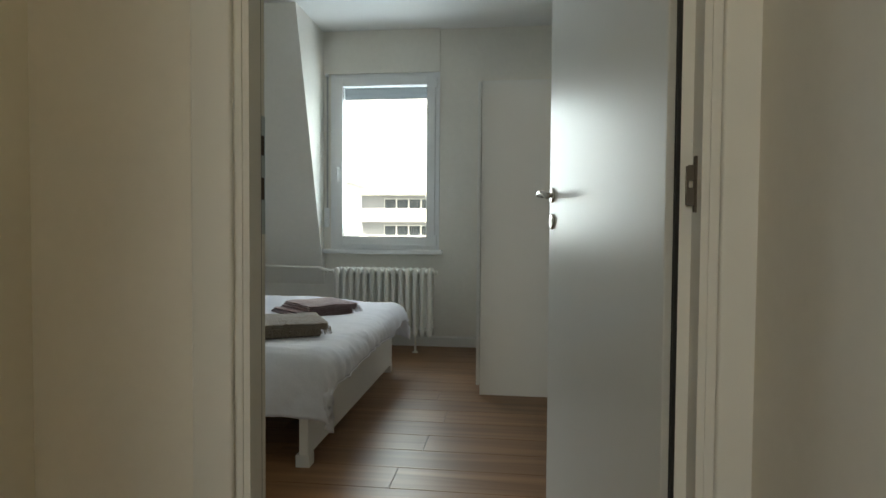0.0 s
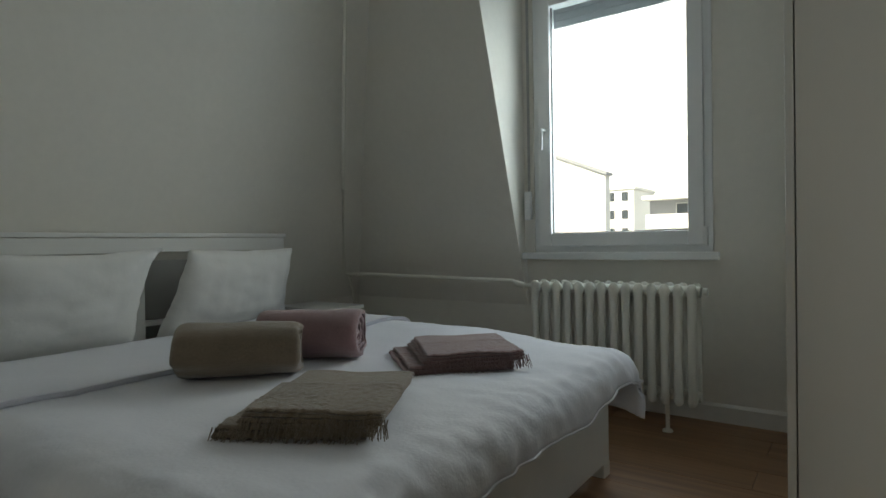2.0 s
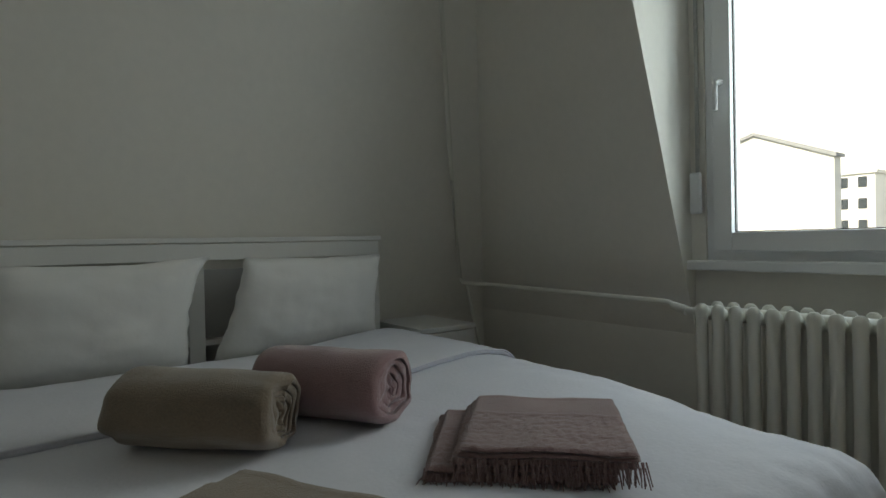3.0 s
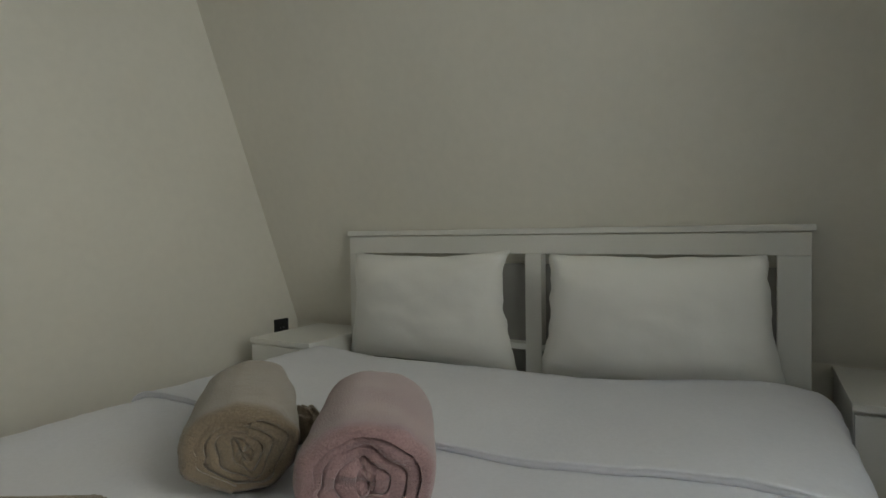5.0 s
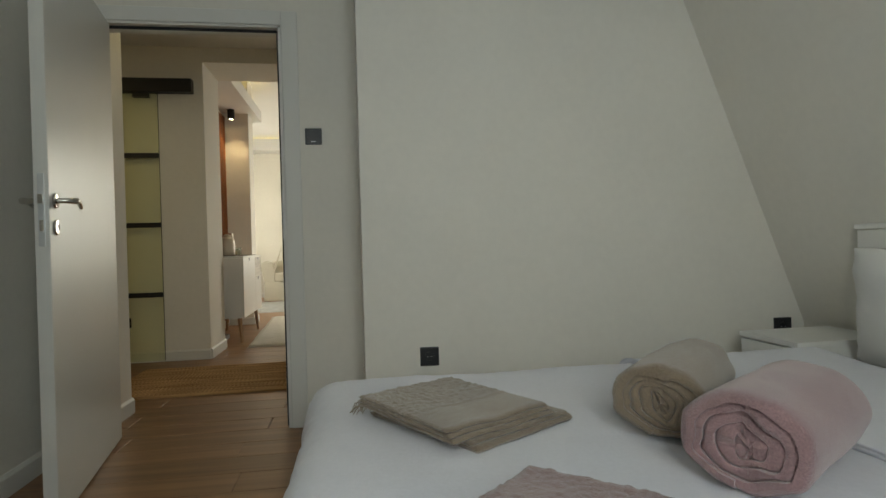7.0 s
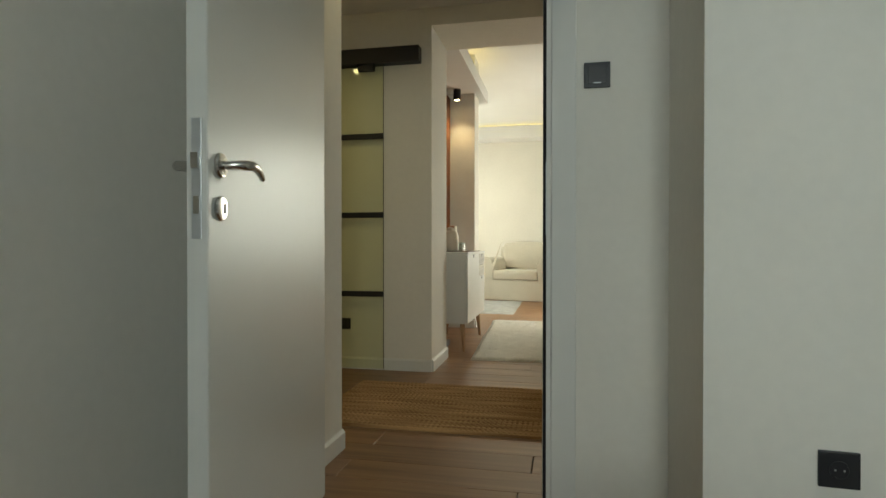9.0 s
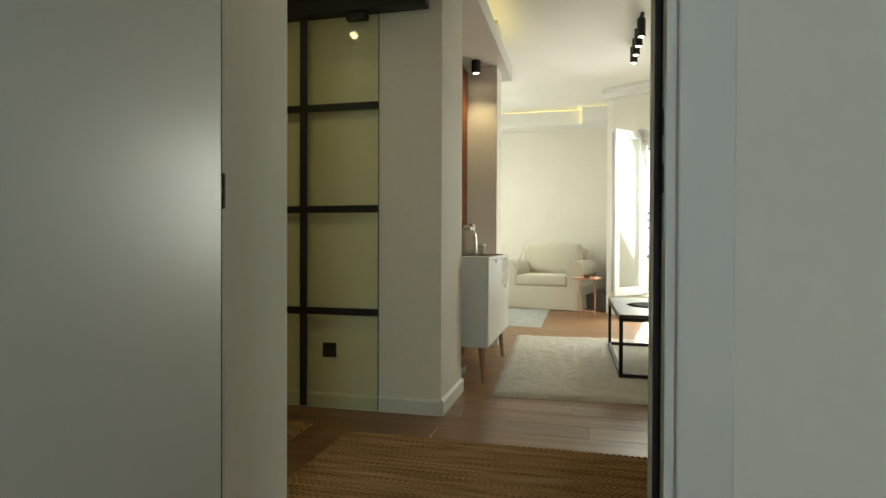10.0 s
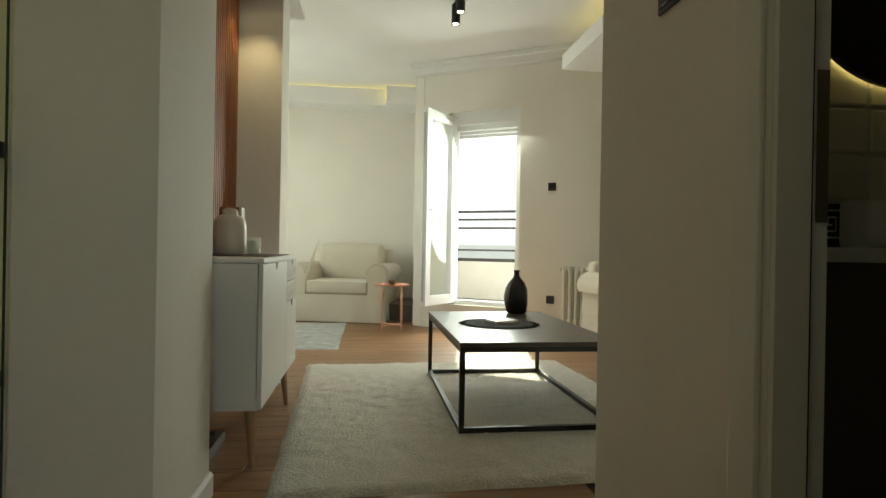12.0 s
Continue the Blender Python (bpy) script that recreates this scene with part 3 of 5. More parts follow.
part("headboard_cap", boxes(((HX - 0.028, BY0 + 0.048, 0.908), (HX + 0.006, BY1 + 0.025, 0.928)), bevel=0.003), M_FURN, bed)
for y0, y1 in ((BY0 + 0.055, BY0 + 0.135), (1.862, 1.922), (BY1 - 0.07, BY1 + 0.015)):
    part("headboard_post", boxes(((HX - 0.05, y0, 0.0), (HX, y1, 0.838)), bevel=0.003), M_FURN, bed)
# the shade inside the headboard's open compartments is put into this panel's grey
part("headboard_panel", boxes(((HX - 0.072, BY0 + 0.1, 0.2), (HX - 0.058, BY1 - 0.06, 0.80)),), mat("shaded_board", (0.36, 0.35, 0.33), 0.6), bed, "recessed headboard panel with shade painted in as grey")
part("headboard_shelf", boxes(((HX - 0.057, BY0 + 0.1, 0.50), (HX - 0.002, BY1 - 0.06, 0.52))), M_FURN, bed)
part("footboard", boxes(((FX - 0.04, 1.045, 0.05), (FX, 2.65, 0.40)), bevel=0.004), M_FURN, bed)
for y in (1.047, 2.65 - 0.057):
    part("foot_leg", boxes(((FX - 0.055, y - 0.002, 0.0), (FX + 0.003, y + 0.057, 0.05)), bevel=0.003), M_FURN, bed)
for y in (1.045, 2.65 - 0.025):
    part("side_rail", boxes(((HX, y, 0.215), (FX - 0.04, y + 0.025, 0.38)), bevel=0.003), M_FURN, bed)
part("slat_base", boxes(((HX, 1.08, 0.24), (FX - 0.05, 2.60, 0.27))), mat("slat_wood", (0.5, 0.38, 0.24), 0.6), bed)
part("mattress", boxes(((HX + 0.005, 1.08, 0.27), (FX - 0.05, 2.62, 0.415)), bevel=0.04, seg=3), M_PILLOW, bed, "", 60)


def smooth_step(t):
    t = min(1.0, max(0.0, t))
    return t * t * (3 - 2 * t)


def fold_over(o, R):
    if o <= 0:
        return 0.0, 0.0
    if o < R * math.pi / 2:
        return R * math.sin(o / R), R * (1 - math.cos(o / R))
    return R, R + (o - R * math.pi / 2)


def cover(a0, a1, lift, side, foot, x_e, y0, y1, nx, ny, wrinkle, thick, bow):
    """A cloth laid over the mattress: runs from a0 to a1 along the bed and hangs over its edges."""
    bm = bmesh.new()
    grid = []
    for i in range(nx + 1):
        row = []
        for j in range(ny + 1):
            v = j / ny
            b = (y0 - side) + v * (y1 - y0 + 2 * side)
            end = a1 + bow(b)
            a = a0 + (end - a0) * i / nx
            ox = a - x_e
            oy = max(y0 - b, b - y1)
            dx, zx = fold_over(ox, 0.10)
            dy, zy = fold_over(oy, 0.07)
            x = min(a, x_e) + dx
            yc = min(max(b, y0), y1)
            y = yc + (dy if b > y1 else -dy)
            drop = max(zx, zy) + 0.3 * min(zx, zy)
            crown = 0.022 * math.sin(math.pi * min(max((yc - y0) / (y1 - y0), 0), 1)) ** 0.5
            p = Vector((a * 3.2, b * 3.2, lift))
            q = Vector((a * 9, b * 14, 3 + lift))
            w = noise.noise(p) * 0.008 + noise.noise(q) * 0.003
            edge = min(1.0, max(0.0, (max(ox, oy) + 0.16) / 0.2))
            r = noise.noise(Vector((a * 24 + b * 7, b * 22 - a * 9, lift))) * 0.0045 * edge + noise.noise(Vector((a * 60 + b * 30, b * 55, lift + 4))) * 0.0013 * edge
            out = (r + w * 0.6) if max(ox, oy) > 0.05 else 0
            # vertical pleats in the hanging part
            pleat = math.sin((a if oy > ox else b) * 30 + 7 * noise.noise(p * 1.3)) * 0.0055 * min(1, max(0, max(ox, oy) - 0.06) / 0.12)
            if oy > 0 and oy >= ox:
                y += (pleat + out) * (1 if b > y1 else -1)
            if ox > 0 and ox > oy:
                x += pleat + out
            north, head = smooth_step((b - 2.10) / 0.42), smooth_step((-0.35 - a) / 0.5)
            south = math.exp(-((b - 1.10) / 0.16) ** 2)
            y += 0.05 * north * head + 0.03 * north
            z = 0.436 + (0.030 + 0.026 * head) * north + 0.026 * south + lift + crown - drop + (w + r) * wrinkle
            row.append(bm.verts.new((x, y, max(z, 0.06))))
        grid.append(row)
    for i in range(nx):
        for j in range(ny):
            bm.faces.new((grid[i][j], grid[i + 1][j], grid[i + 1][j + 1], grid[i][j + 1]))
    return bm


duvet = tagged(part("duvet", cover(-1.97, -0.075, 0.0, 0.26, 0.2, -0.255, 1.07, 2.60, 120, 150, 1.0, 0.02,
                                   lambda b: 0.03 * noise.noise(Vector((b * 3, 0, 7))) + 0.07 * max(0, 1.5 - b)), M_DUVET, None, "", 180),
               "white cotton duvet hanging over the edges of the bed", "duvet")
dm = duvet.modifiers.new("thickness", "SOLIDIFY")
dm.thickness, dm.offset = 0.018, -1
fold = tagged(part("turned_down_sheet", cover(-1.95, -1.27, 0.015, 0.22, 0.2, -0.255, 1.07, 2.61, 44, 130, 0.8, 0.02,
                                              lambda b: 0.025 * math.sin(b * 2.4) + 0.03 * max(0, 1.4 - b)), M_DUVET, None, "", 180),
              "white turned-down top layer of the bedding", "bed sheet")
fm = fold.modifiers.new("thickness", "SOLIDIFY")
fm.thickness, fm.offset = 0.014, -1
for cloth, ny in ((duvet, 150), (fold, 130)):
    hem = [v.co + Vector((0.001, 0, 0.001)) for v in cloth.data.vertices[-(ny + 1):]]
    part("hem", tube(hem, 0.0035, 8), M_DUVET, cloth, "stitched hem", 60)


def pillow(w, h, d, seed, lean=0.0, flap=0.0):
    bm = bmesh.new()
    n = 26
    verts = {}
    for side in (1, -1):
        for i in range(n + 1):
            for j in range(n + 1):
                u, v = 2 * i / n - 1, 2 * j / n - 1
                if side < 0 and (i in (0, n) or j in (0, n)):
                    verts[side, i, j] = verts[1, i, j]
                    continue
                puff = max(0.0, (1 - abs(u) ** 2.6) * (1 - abs(v) ** 2.6)) ** 0.55
                pinch = 1 - 0.05 * (1 - abs(v)) * abs(u) ** 3 - 0.0
                pv = 1 - 0.06 * (1 - abs(u)) * abs(v) ** 3
                nz = noise.noise(Vector((u * 2.2, v * 2.2, seed))) * 0.014 + noise.noise(Vector((u * 6, v * 5, seed + side))) * 0.006
                ear = flap * max(0.0, -u * v if v > 0 else 0.0) ** 6
                ruff = 0.008 * noise.noise(Vector((v * 5, seed, u))) * abs(u) ** 10
                verts[side, i, j] = bm.verts.new((u * w / 2 * pinch * (1 - 0.105 * (v + 1)) + ruff - ear + lean * v, side * (d / 2 * puff + (nz if puff > 0.15 else 0.3 * nz)), v * h / 2 * pv + nz * 0.5 + abs(ear) * 0.35))
    for side in (1, -1):
        for i in range(n):
            for j in range(n):
                q = [verts[side, i, j], verts[side, i + 1, j], verts[side, i + 1, j + 1], verts[side, i, j + 1]]
                bm.faces.new(q if side > 0 else q[::-1])
    return bm


for y, seed, lean, slant, flap in ((1.525, 1.0, 22, -0.045, 0.04), (2.305, 5.0, 21, -0.008, 0.0)):
    p = tagged(part("pillow", pillow(0.73, 0.45, 0.17, seed, slant, flap), M_PILLOW, None, "", 180), "plump white cotton pillow leaning on the headboard", "pillow", "pillows on the bed")
    p.matrix_world = pose(-2.025, y, 0.638, 0, 0, -90) @ pose(0, 0, 0, -lean, 0, 0)


def towel_roll(name, label, material, centre, ang, L, R, seed, crumple, flat):
    """A blanket rolled up: a spiral strip with touching, crumpled layers."""
    bm = bmesh.new()
    turns, steps = 5.2, 280
    half = [0.15, 0.3, 0.45, 0.6, 0.72, 0.82, 0.89, 0.94, 0.97, 0.987, 0.996, 1.0]
    ss = [-s for s in reversed(half)] + [0.0] + half
    nl = len(ss) - 1
    grid_o, grid_i = [], []
    th = R * 0.92 / turns
    for k in range(steps + 1):
        t = k / steps
        a = (t - 1) * turns * 2 * math.pi - 1.75
        r = R * (0.08 + 0.92 * t) - th * 0.95 * smooth_step((t - 0.93) / 0.07)
        ro, ri = [], []
        for s in ss:
            e = max(0.0, (abs(s) - 0.93) / 0.07)
            pinch = th * 0.20 * e ** 3
            lip = 1 - 0.10 * max(0.0, (abs(s) - 0.80) / 0.20) ** 3
            x = s * L / 2
            x -= (1 if s > 0 else -1) * abs(s) ** 8 * (0.022 * (1 - t) ** 0.7 + 0.010 * noise.noise(Vector((math.cos(a) * 1.4, math.sin(a) * 1.4, seed + 2 * t + (5 if s > 0 else 0)))))
            for rr, lst in ((r - pinch, ro), (r - th * 1.02 + pinch, ri)):
                rr = max(rr, 0.0015) * lip
                y, z = rr * math.cos(a), rr * math.sin(a)
                c = crumple * (1 - rr / R * 0.72) * (0.35 + 0.65 * abs(s) ** 3)
                v = Vector((y * 26, z * 26, seed + x * 2.5))
                y += c * noise.noise(v)
                z += c * noise.noise(v + Vector((9, 4, 2)))
                lump = 1 + 0.05 * noise.noise(Vector((math.cos(a) * 1.2, x * 9, seed + math.sin(a)))) + 0.012 * noise.noise(Vector((a * 2.0, x * 22, seed)))
                y, z = y * flat * lump, R * 0.95 + z * 0.96 * lump
                lst.append(bm.verts.new((x, y, max(z, 0.002))))
        grid_o.append(ro)
        grid_i.append(ri)
    for k in range(steps):
        for l in range(nl):
            bm.faces.new((grid_o[k][l], grid_o[k + 1][l], grid_o[k + 1][l + 1], grid_o[k][l + 1]))
            bm.faces.new((grid_i[k][l], grid_i[k][l + 1], grid_i[k + 1][l + 1], grid_i[k + 1][l]))
        for l in (0, nl):
            q = (grid_o[k][l], grid_i[k][l], grid_i[k + 1][l], grid_o[k + 1][l])
            bm.faces.new(q if l == 0 else q[::-1])
    for k in (0, steps):
        for l in range(nl):
            bm.faces.new((grid_o[k][l], grid_o[k][l + 1], grid_i[k][l + 1], grid_i[k][l]))
    ob = tagged(part(name, bm, material, None, "", 70), label, "blanket", "rolled blankets")
    ob.matrix_world = pose(*centre, 0, 0, ang)
    return ob


taupe_roll = towel_roll("rolled_blanket", "taupe fleece blanket rolled up on the bed", M_TAUPE, (-1.070, 1.670, 0.446), 44, 0.37, 0.098, 2.0, 0.031, 1.16)
towel_roll("rolled_blanket", "dusty pink fleece blanket rolled up on the bed", M_PINK, (-1.088, 1.975, 0.446), 32, 0.36, 0.102, 9.0, 0.023, 1.22)

end = part("loose_end", pillow(0.13, 0.085, 0.075, 3.0), M_TAUPE, taupe_roll, "loose end of the rolled blanket", 180)
end.matrix_local = pose(-0.105, 0.115, 0.040, 90, 0, 10)


def folded_towel(label, material, centre, ang, w, l, seed):
    """Two fringed towels, each folded over, the upper one laid askew on the lower."""
    tw = thing("folded_towel", label, "towel", pose(*centre, 0, 0, ang), "folded towels")
    rnd = random.Random(seed)
    n = 64
    for k, (sx, turn, z0, hh, ww) in enumerate(((-0.045, 2.5, 0.0, 0.017, 1.0), (-0.036, 1.0, 0.0172, 0.012, 0.975), (0.006, -0.4, 0.0295, 0.012, 0.945), (0.014, -1.2, 0.042, 0.010, 0.925), (0.019, -2.2, 0.0525, 0.009, 0.905))):
        bm = bmesh.new()
        grid = {}
        ct, st = math.cos(radians(turn)), math.sin(radians(turn))
        for side in (0, 1):
            for i in range(n + 1):
                for j in range(n + 1):
                    u, v = i / n, j / n
                    d = min(u * w, (1 - u) * w, v * l, (1 - v) * l)
                    rd = hh * 0.5 * (1 - math.sqrt(max(0.0, 1 - max(0.0, 1 - d / 0.008) ** 2)))
                    x = (u - 0.5) * w * ww + 0.004 * noise.noise(Vector((v * 5, seed, k)))
                    y = (v - 0.5) * l * (1 - 0.012 * k) + 0.004 * noise.noise(Vector((u * 5, seed + 3, k)))
                    z = z0 + (hh - rd if side else rd) + 0.004 * noise.noise(Vector((u * 3, v * 3, seed + k * 0.25)))
                    if side:
                        jac = noise.noise(Vector((u * w * 85, v * l * 85, seed)))
                        z += 0.0045 * max(-0.3, min(0.5, jac)) * (1 if v < 0.58 else 0.12)
                        if 0.585 < v < 0.625 or 0.94 < v < 0.965:
                            z += 0.0016
                    grid[side, i, j] = bm.verts.new((x * ct - y * st + sx, x * st + y * ct, z))
        for i in range(n):
            for j in range(n):
                bm.faces.new((grid[1, i, j], grid[1, i + 1, j], grid[1, i + 1, j + 1], grid[1, i, j + 1]))
                bm.faces.new((grid[0, i, j], grid[0, i, j + 1], grid[0, i + 1, j + 1], grid[0, i + 1, j]))
        for i in range(n):
            for a, b in (((i, 0), (i + 1, 0)), ((i, n), (i + 1, n)), ((0, i), (0, i + 1)), ((n, i), (n, i + 1))):
                bm.faces.new((grid[0, *a], grid[0, *b], grid[1, *b], grid[1, *a]))
        part("towel_layer", bm, material, tw, "", 60)
    bm = bmesh.new()
    for k in range(260):
        low = k % 2
        x = (-0.045 if low else 0.014) - w * 0.48 + w * 0.96 * k / 259 + rnd.uniform(-0.002, 0.002)
        z = rnd.choice((0.008, 0.024)) if low else rnd.choice((0.035, 0.045))
        y = -l / 2 * 0.985
        d = rnd.uniform(0.012, 0.026)
        add_cyl(bm, (x, y + 0.004, z), (x + rnd.uniform(-0.008, 0.008), y - d, max(0.003, z * 0.3 + rnd.uniform(-0.004, 0.006))), 0.0017, 0.0010, n=4)
    tagged(part("fringe", bm, material, tw, "knotted towel fringe"), kind="stuff")
    return tw


folded_towel("taupe fringed bath towels folded on the bed", M_TAUPE, (-0.546, 1.552, 0.456), 30, 0.33, 0.39, 4)
folded_towel("mauve pink fringed bath towels folded on the bed", M_MAUVE, (-0.62, 2.215, 0.456), 47, 0.35, 0.37, 8)


def nightstand(label, y0, y1):
    ns = thing("nightstand", label, "nightstand", group="nightstands beside the bed")
    xb, xf, h = -2.315, -1.90, 0.50
    part("body", boxes(((xb, y0, 0.0), (xf - 0.018, y1, h - 0.02))), M_FURN, ns)
    part("top", boxes(((xb, y0 - 0.004, h - 0.02), (xf + 0.004, y1 + 0.004, h)), bevel=0.002), M_FURN, ns)
    for z0, z1 in ((0.05, 0.262), (0.27, 0.472)):
        part("drawer", boxes(((xf - 0.017, y0 + 0.002, z0), (xf, y1 - 0.002, z1)), bevel=0.002), M_FURN, ns)
    return ns


nightstand("small white two-drawer nightstand beside the bed", 0.77, 1.078)
nightstand("small white two-drawer nightstand below the sloping wall", 2.78, 3.09)

# ---- wardrobe ----
wd = thing("wardrobe", "white wardrobe with two plain doors and small knobs", "wardrobe")
part("side_panel", boxes(((0.36, 2.10, 0.0), (0.845, 2.118, 1.82)), bevel=0.0015), M_FURN, wd)
part("side_panel", boxes(((0.36, 3.082, 0.0), (0.845, 3.10, 1.82)), bevel=0.0015), M_FURN, wd)
part("top_panel", boxes(((0.36, 2.118, 1.80), (0.845, 3.082, 1.82))), M_FURN, wd)
part("back_panel", boxes(((0.838, 2.118, 0.06), (0.845, 3.082, 1.80))), M_FURN, wd)
part("plinth", boxes(((0.39, 2.118, 0.0), (0.41, 3.082, 0.06))), M_FURN, wd)
for y0, y1, ky in ((2.102, 2.598, 2.55), (2.602, 3.098, 2.65)):
    dr = part("door", boxes(((0.338, y0, 0.055), (0.357, y1, 1.815)), bevel=0.0015), M_FURN, wd)
    part("knob", lathe([(0.006, 0.0), (0.006, 0.008), (0.011, 0.014), (0.012, 0.020), (0.008, 0.024)], 14), M_GREYST, dr, "small grey metal knob", 40).matrix_local = pose(0.338, ky, 0.975, 0, -90, 0)
wd.location = (0.008, 0.07, 0)


# ---- sockets and switches ----
def socket_plate(name, label, cat, m, gang=1, kind="socket"):
    s = thing(name, label, cat, m, "black sockets and switches")
    w = 0.082 + 0.071 * (gang - 1)
    part("plate", boxes(((-w / 2, -0.009, -0.041), (w / 2, 0.0, 0.041)), bevel=0.003), M_BLKPL, s)
    for g in range(gang):
        x = (g - (gang - 1) / 2) * 0.071
        if kind == "socket":
            bm = lathe([(0.021, 0), (0.021, 0.004), (0.018, 0.004), (0.018, 0.0015)], 22)
            part("insert", bm, M_BLKPL, s, "round socket insert", 30).matrix_local = pose(x, -0.009, 0, 90, 0, 0)
            part("contact", boxes(((x - 0.011, -0.0115, -0.002), (x - 0.007, -0.0105, 0.002)), ((x + 0.007, -0.0115, -0.002), (x + 0.011, -0.0115 + 0.001, 0.002))), M_GREYST, s)
        else:
            part("rocker", boxes(((x - 0.029, -0.014, -0.029), (x + 0.029, -0.009, 0.029)), bevel=0.002), M_BLKPL, s)
            part("marker", boxes(((x - 0.012, -0.0146, -0.028), (x + 0.012, -0.0142, -0.025))), M_GREYST, s)
    return s


FACE_N, FACE_W, FACE_E, FACE_S = 180, -90, 90, 0        # the way the plate looks: +y, -x, +x, -y
sw = socket_plate("light_switch", "black light switch beside the bedroom door", "switch", pose(-0.125, 0.0, 1.457, 0, 0, FACE_N), kind="rocker")
socket_plate("wall_socket", "black wall socket low beside the bed", "socket", pose(-0.623, 0.4685, 0.41, 0, 0, FACE_N - 4.35))
socket_plate("wall_socket", "black wall socket above the nightstand", "socket", pose(-2.24, 0.592, 0.478, 0, 0, FACE_N - 4.35))
socket_plate("wall_socket", "black wall socket beside the wardrobe", "socket", pose(X_E, 2.33, 0.28, 0, 0, FACE_W), 2)
socket_plate("light_switch", "black double light switch on the hall wall", "switch", pose(XHW, -1.80, 1.555, 0, 0, FACE_E), 2, "rocker")
socket_plate("wall_socket", "black wall socket behind the glass door", "socket", pose(1.550, PY1, 0.328, 0, 0, FACE_N))
for z, nm in ((1.556, "light_switch"), (0.384, "wall_socket")):
    socket_plate(nm, "black %s on the balcony wall" % ("light switch" if z > 1 else "wall socket"), "switch" if z > 1 else "socket", BW @ pose(1.508, 0, z), kind="rocker" if z > 1 else "socket")

# ---- hall ----
slide = thing("sliding_door", "black-barred clear glass barn door on a top rail", "sliding door")
gp = part("glass_panel", boxes(((1.245, -2.025, 0.015), (2.105, -2.017, 2.215))), M_TINT, slide, "slightly tinted glass panel")
gp.visible_shadow = False
part("glass_edge", boxes(((1.2425, -2.0255, 0.015), (1.2448, -2.0165, 2.215))), mat("glass_edge_green", (0.03, 0.05, 0.03), 0.2), slide, "dark polished glass edge")
for z in (0.554, 1.124, 1.691):
    part("cross_bar", boxes(((1.245, -2.0165, z - 0.02), (1.669, -2.006, z + 0.02)), ((1.709, -2.0165, z - 0.02), (2.105, -2.006, z + 0.02))), M_BLACK, slide, "flat black metal bar")
part("upright_bar", boxes(((1.669, -2.0165, 0.015), (1.709, -2.004, 2.215))), M_BLACK, slide, "upright black metal bar")
part("rail_cover", boxes(((0.97, -2.058, 2.205), (2.78, -1.975, 2.315)), bevel=0.003), M_BLACK, slide, "black rail cover")
for x in (1.37, 1.98):
    part("hanger", boxes(((x - 0.06, -2.04, 2.165), (x + 0.06, -1.998, 2.206)), bevel=0.002), M_BLACK, slide, "black hanger bracket")
part("pull", lathe([(0.034, 0), (0.034, 0.010), (0.029, 0.014), (0.027, 0.008)], 26), M_BLACK, slide, "round black flush pull", 30).matrix_local = pose(2.035, -2.017, 1.10, -90)
part("floor_guide", boxes(((1.94, -2.05, 0.0), (2.0, -1.99, 0.04)), bevel=0.004), M_BLACK, slide, "black floor guide")

M_JUTE = wood("jute", (0.24, 0.125, 0.05), (0.56, 0.35, 0.17), 0.95, "X", 2.4, 0.05, 0.7)


def jute_rug(x0, y0, x1, y1, label):
    bm = bmesh.new()
    px, py = 0.026, 0.019
    nx, ny = int((x1 - x0) / px * 4), int((y1 - y0) / py * 4)
    g = []
    for i in range(nx + 1):
        row = []
        for j in range(ny + 1):
            x, y = x0 + (x1 - x0) * i / nx, y0 + (y1 - y0) * j / ny
            r = int((y - y0) / py)
            h = 0.014 * abs(math.sin(math.pi * (y - y0) / py)) ** 0.7 * (0.45 + 0.55 * abs(math.sin(math.pi * (x - x0) / px + (r % 2) * 1.57)))
            e = 0.004 * noise.noise(Vector((x * 5, y * 5, 1)))
            edge = min(x - x0, x1 - x, y - y0, y1 - y)
            row.append(bm.verts.new((x + 0.008 * noise.noise(Vector((y * 6, 2, 0))) * (1 if i in (0, nx) else 0), y + 0.006 * noise.noise(Vector((x * 5, 4, 0))) * (1 if j in (0, ny) else 0),
                                     0.001 if edge < 1e-6 else 0.006 + h + e * 0.5)))
        g.append(row)
    for i in range(nx):
        for j in range(ny):
            bm.faces.new((g[i][j], g[i + 1][j], g[i + 1][j + 1], g[i][j + 1]))
    return tagged(part("jute_rug", bm, M_JUTE, None, "", 60), label, "rug", "jute rugs")


jute_rug(-0.15, -1.665, 1.275, -0.785, "braided brown jute rug on the hall floor")
jute_rug(1.497, -1.752, 2.45, -0.95, "second braided brown jute rug before the kitchen")

# bathroom door and what shows behind it
M_TILE = mat("glazed_tile", (0.74, 0.70, 0.62), 0.18, blotch=0.04, random=0.05)
bm_m = Matrix.Translation((XHW, 0, 0)) @ Matrix.Rotation(radians(90), 4, "Z")
fr2 = door_frame("door_frame_bathroom", BATH_Y0 - 0.035, BATH_Y1 + 0.035, 2.03, 0.0, 0.12, bm_m, seal=0.004)
part("strike_plate", boxes(((BATH_Y0 + 0.0005, 0.093, 0.96), (BATH_Y0 + 0.004, 0.117, 1.25)), bevel=0.001), mat("dark_steel", (0.16, 0.14, 0.10), 0.5, metal=0.5), fr2, "dark steel strike plate")
counter = thing("washstand", "white washbasin stand before the tiled bathroom wall", "washstand")
part("worktop", boxes(((-1.99, -2.278, 0.88), (-0.78, -1.83, 0.92)), bevel=0.004), M_FURN, counter)
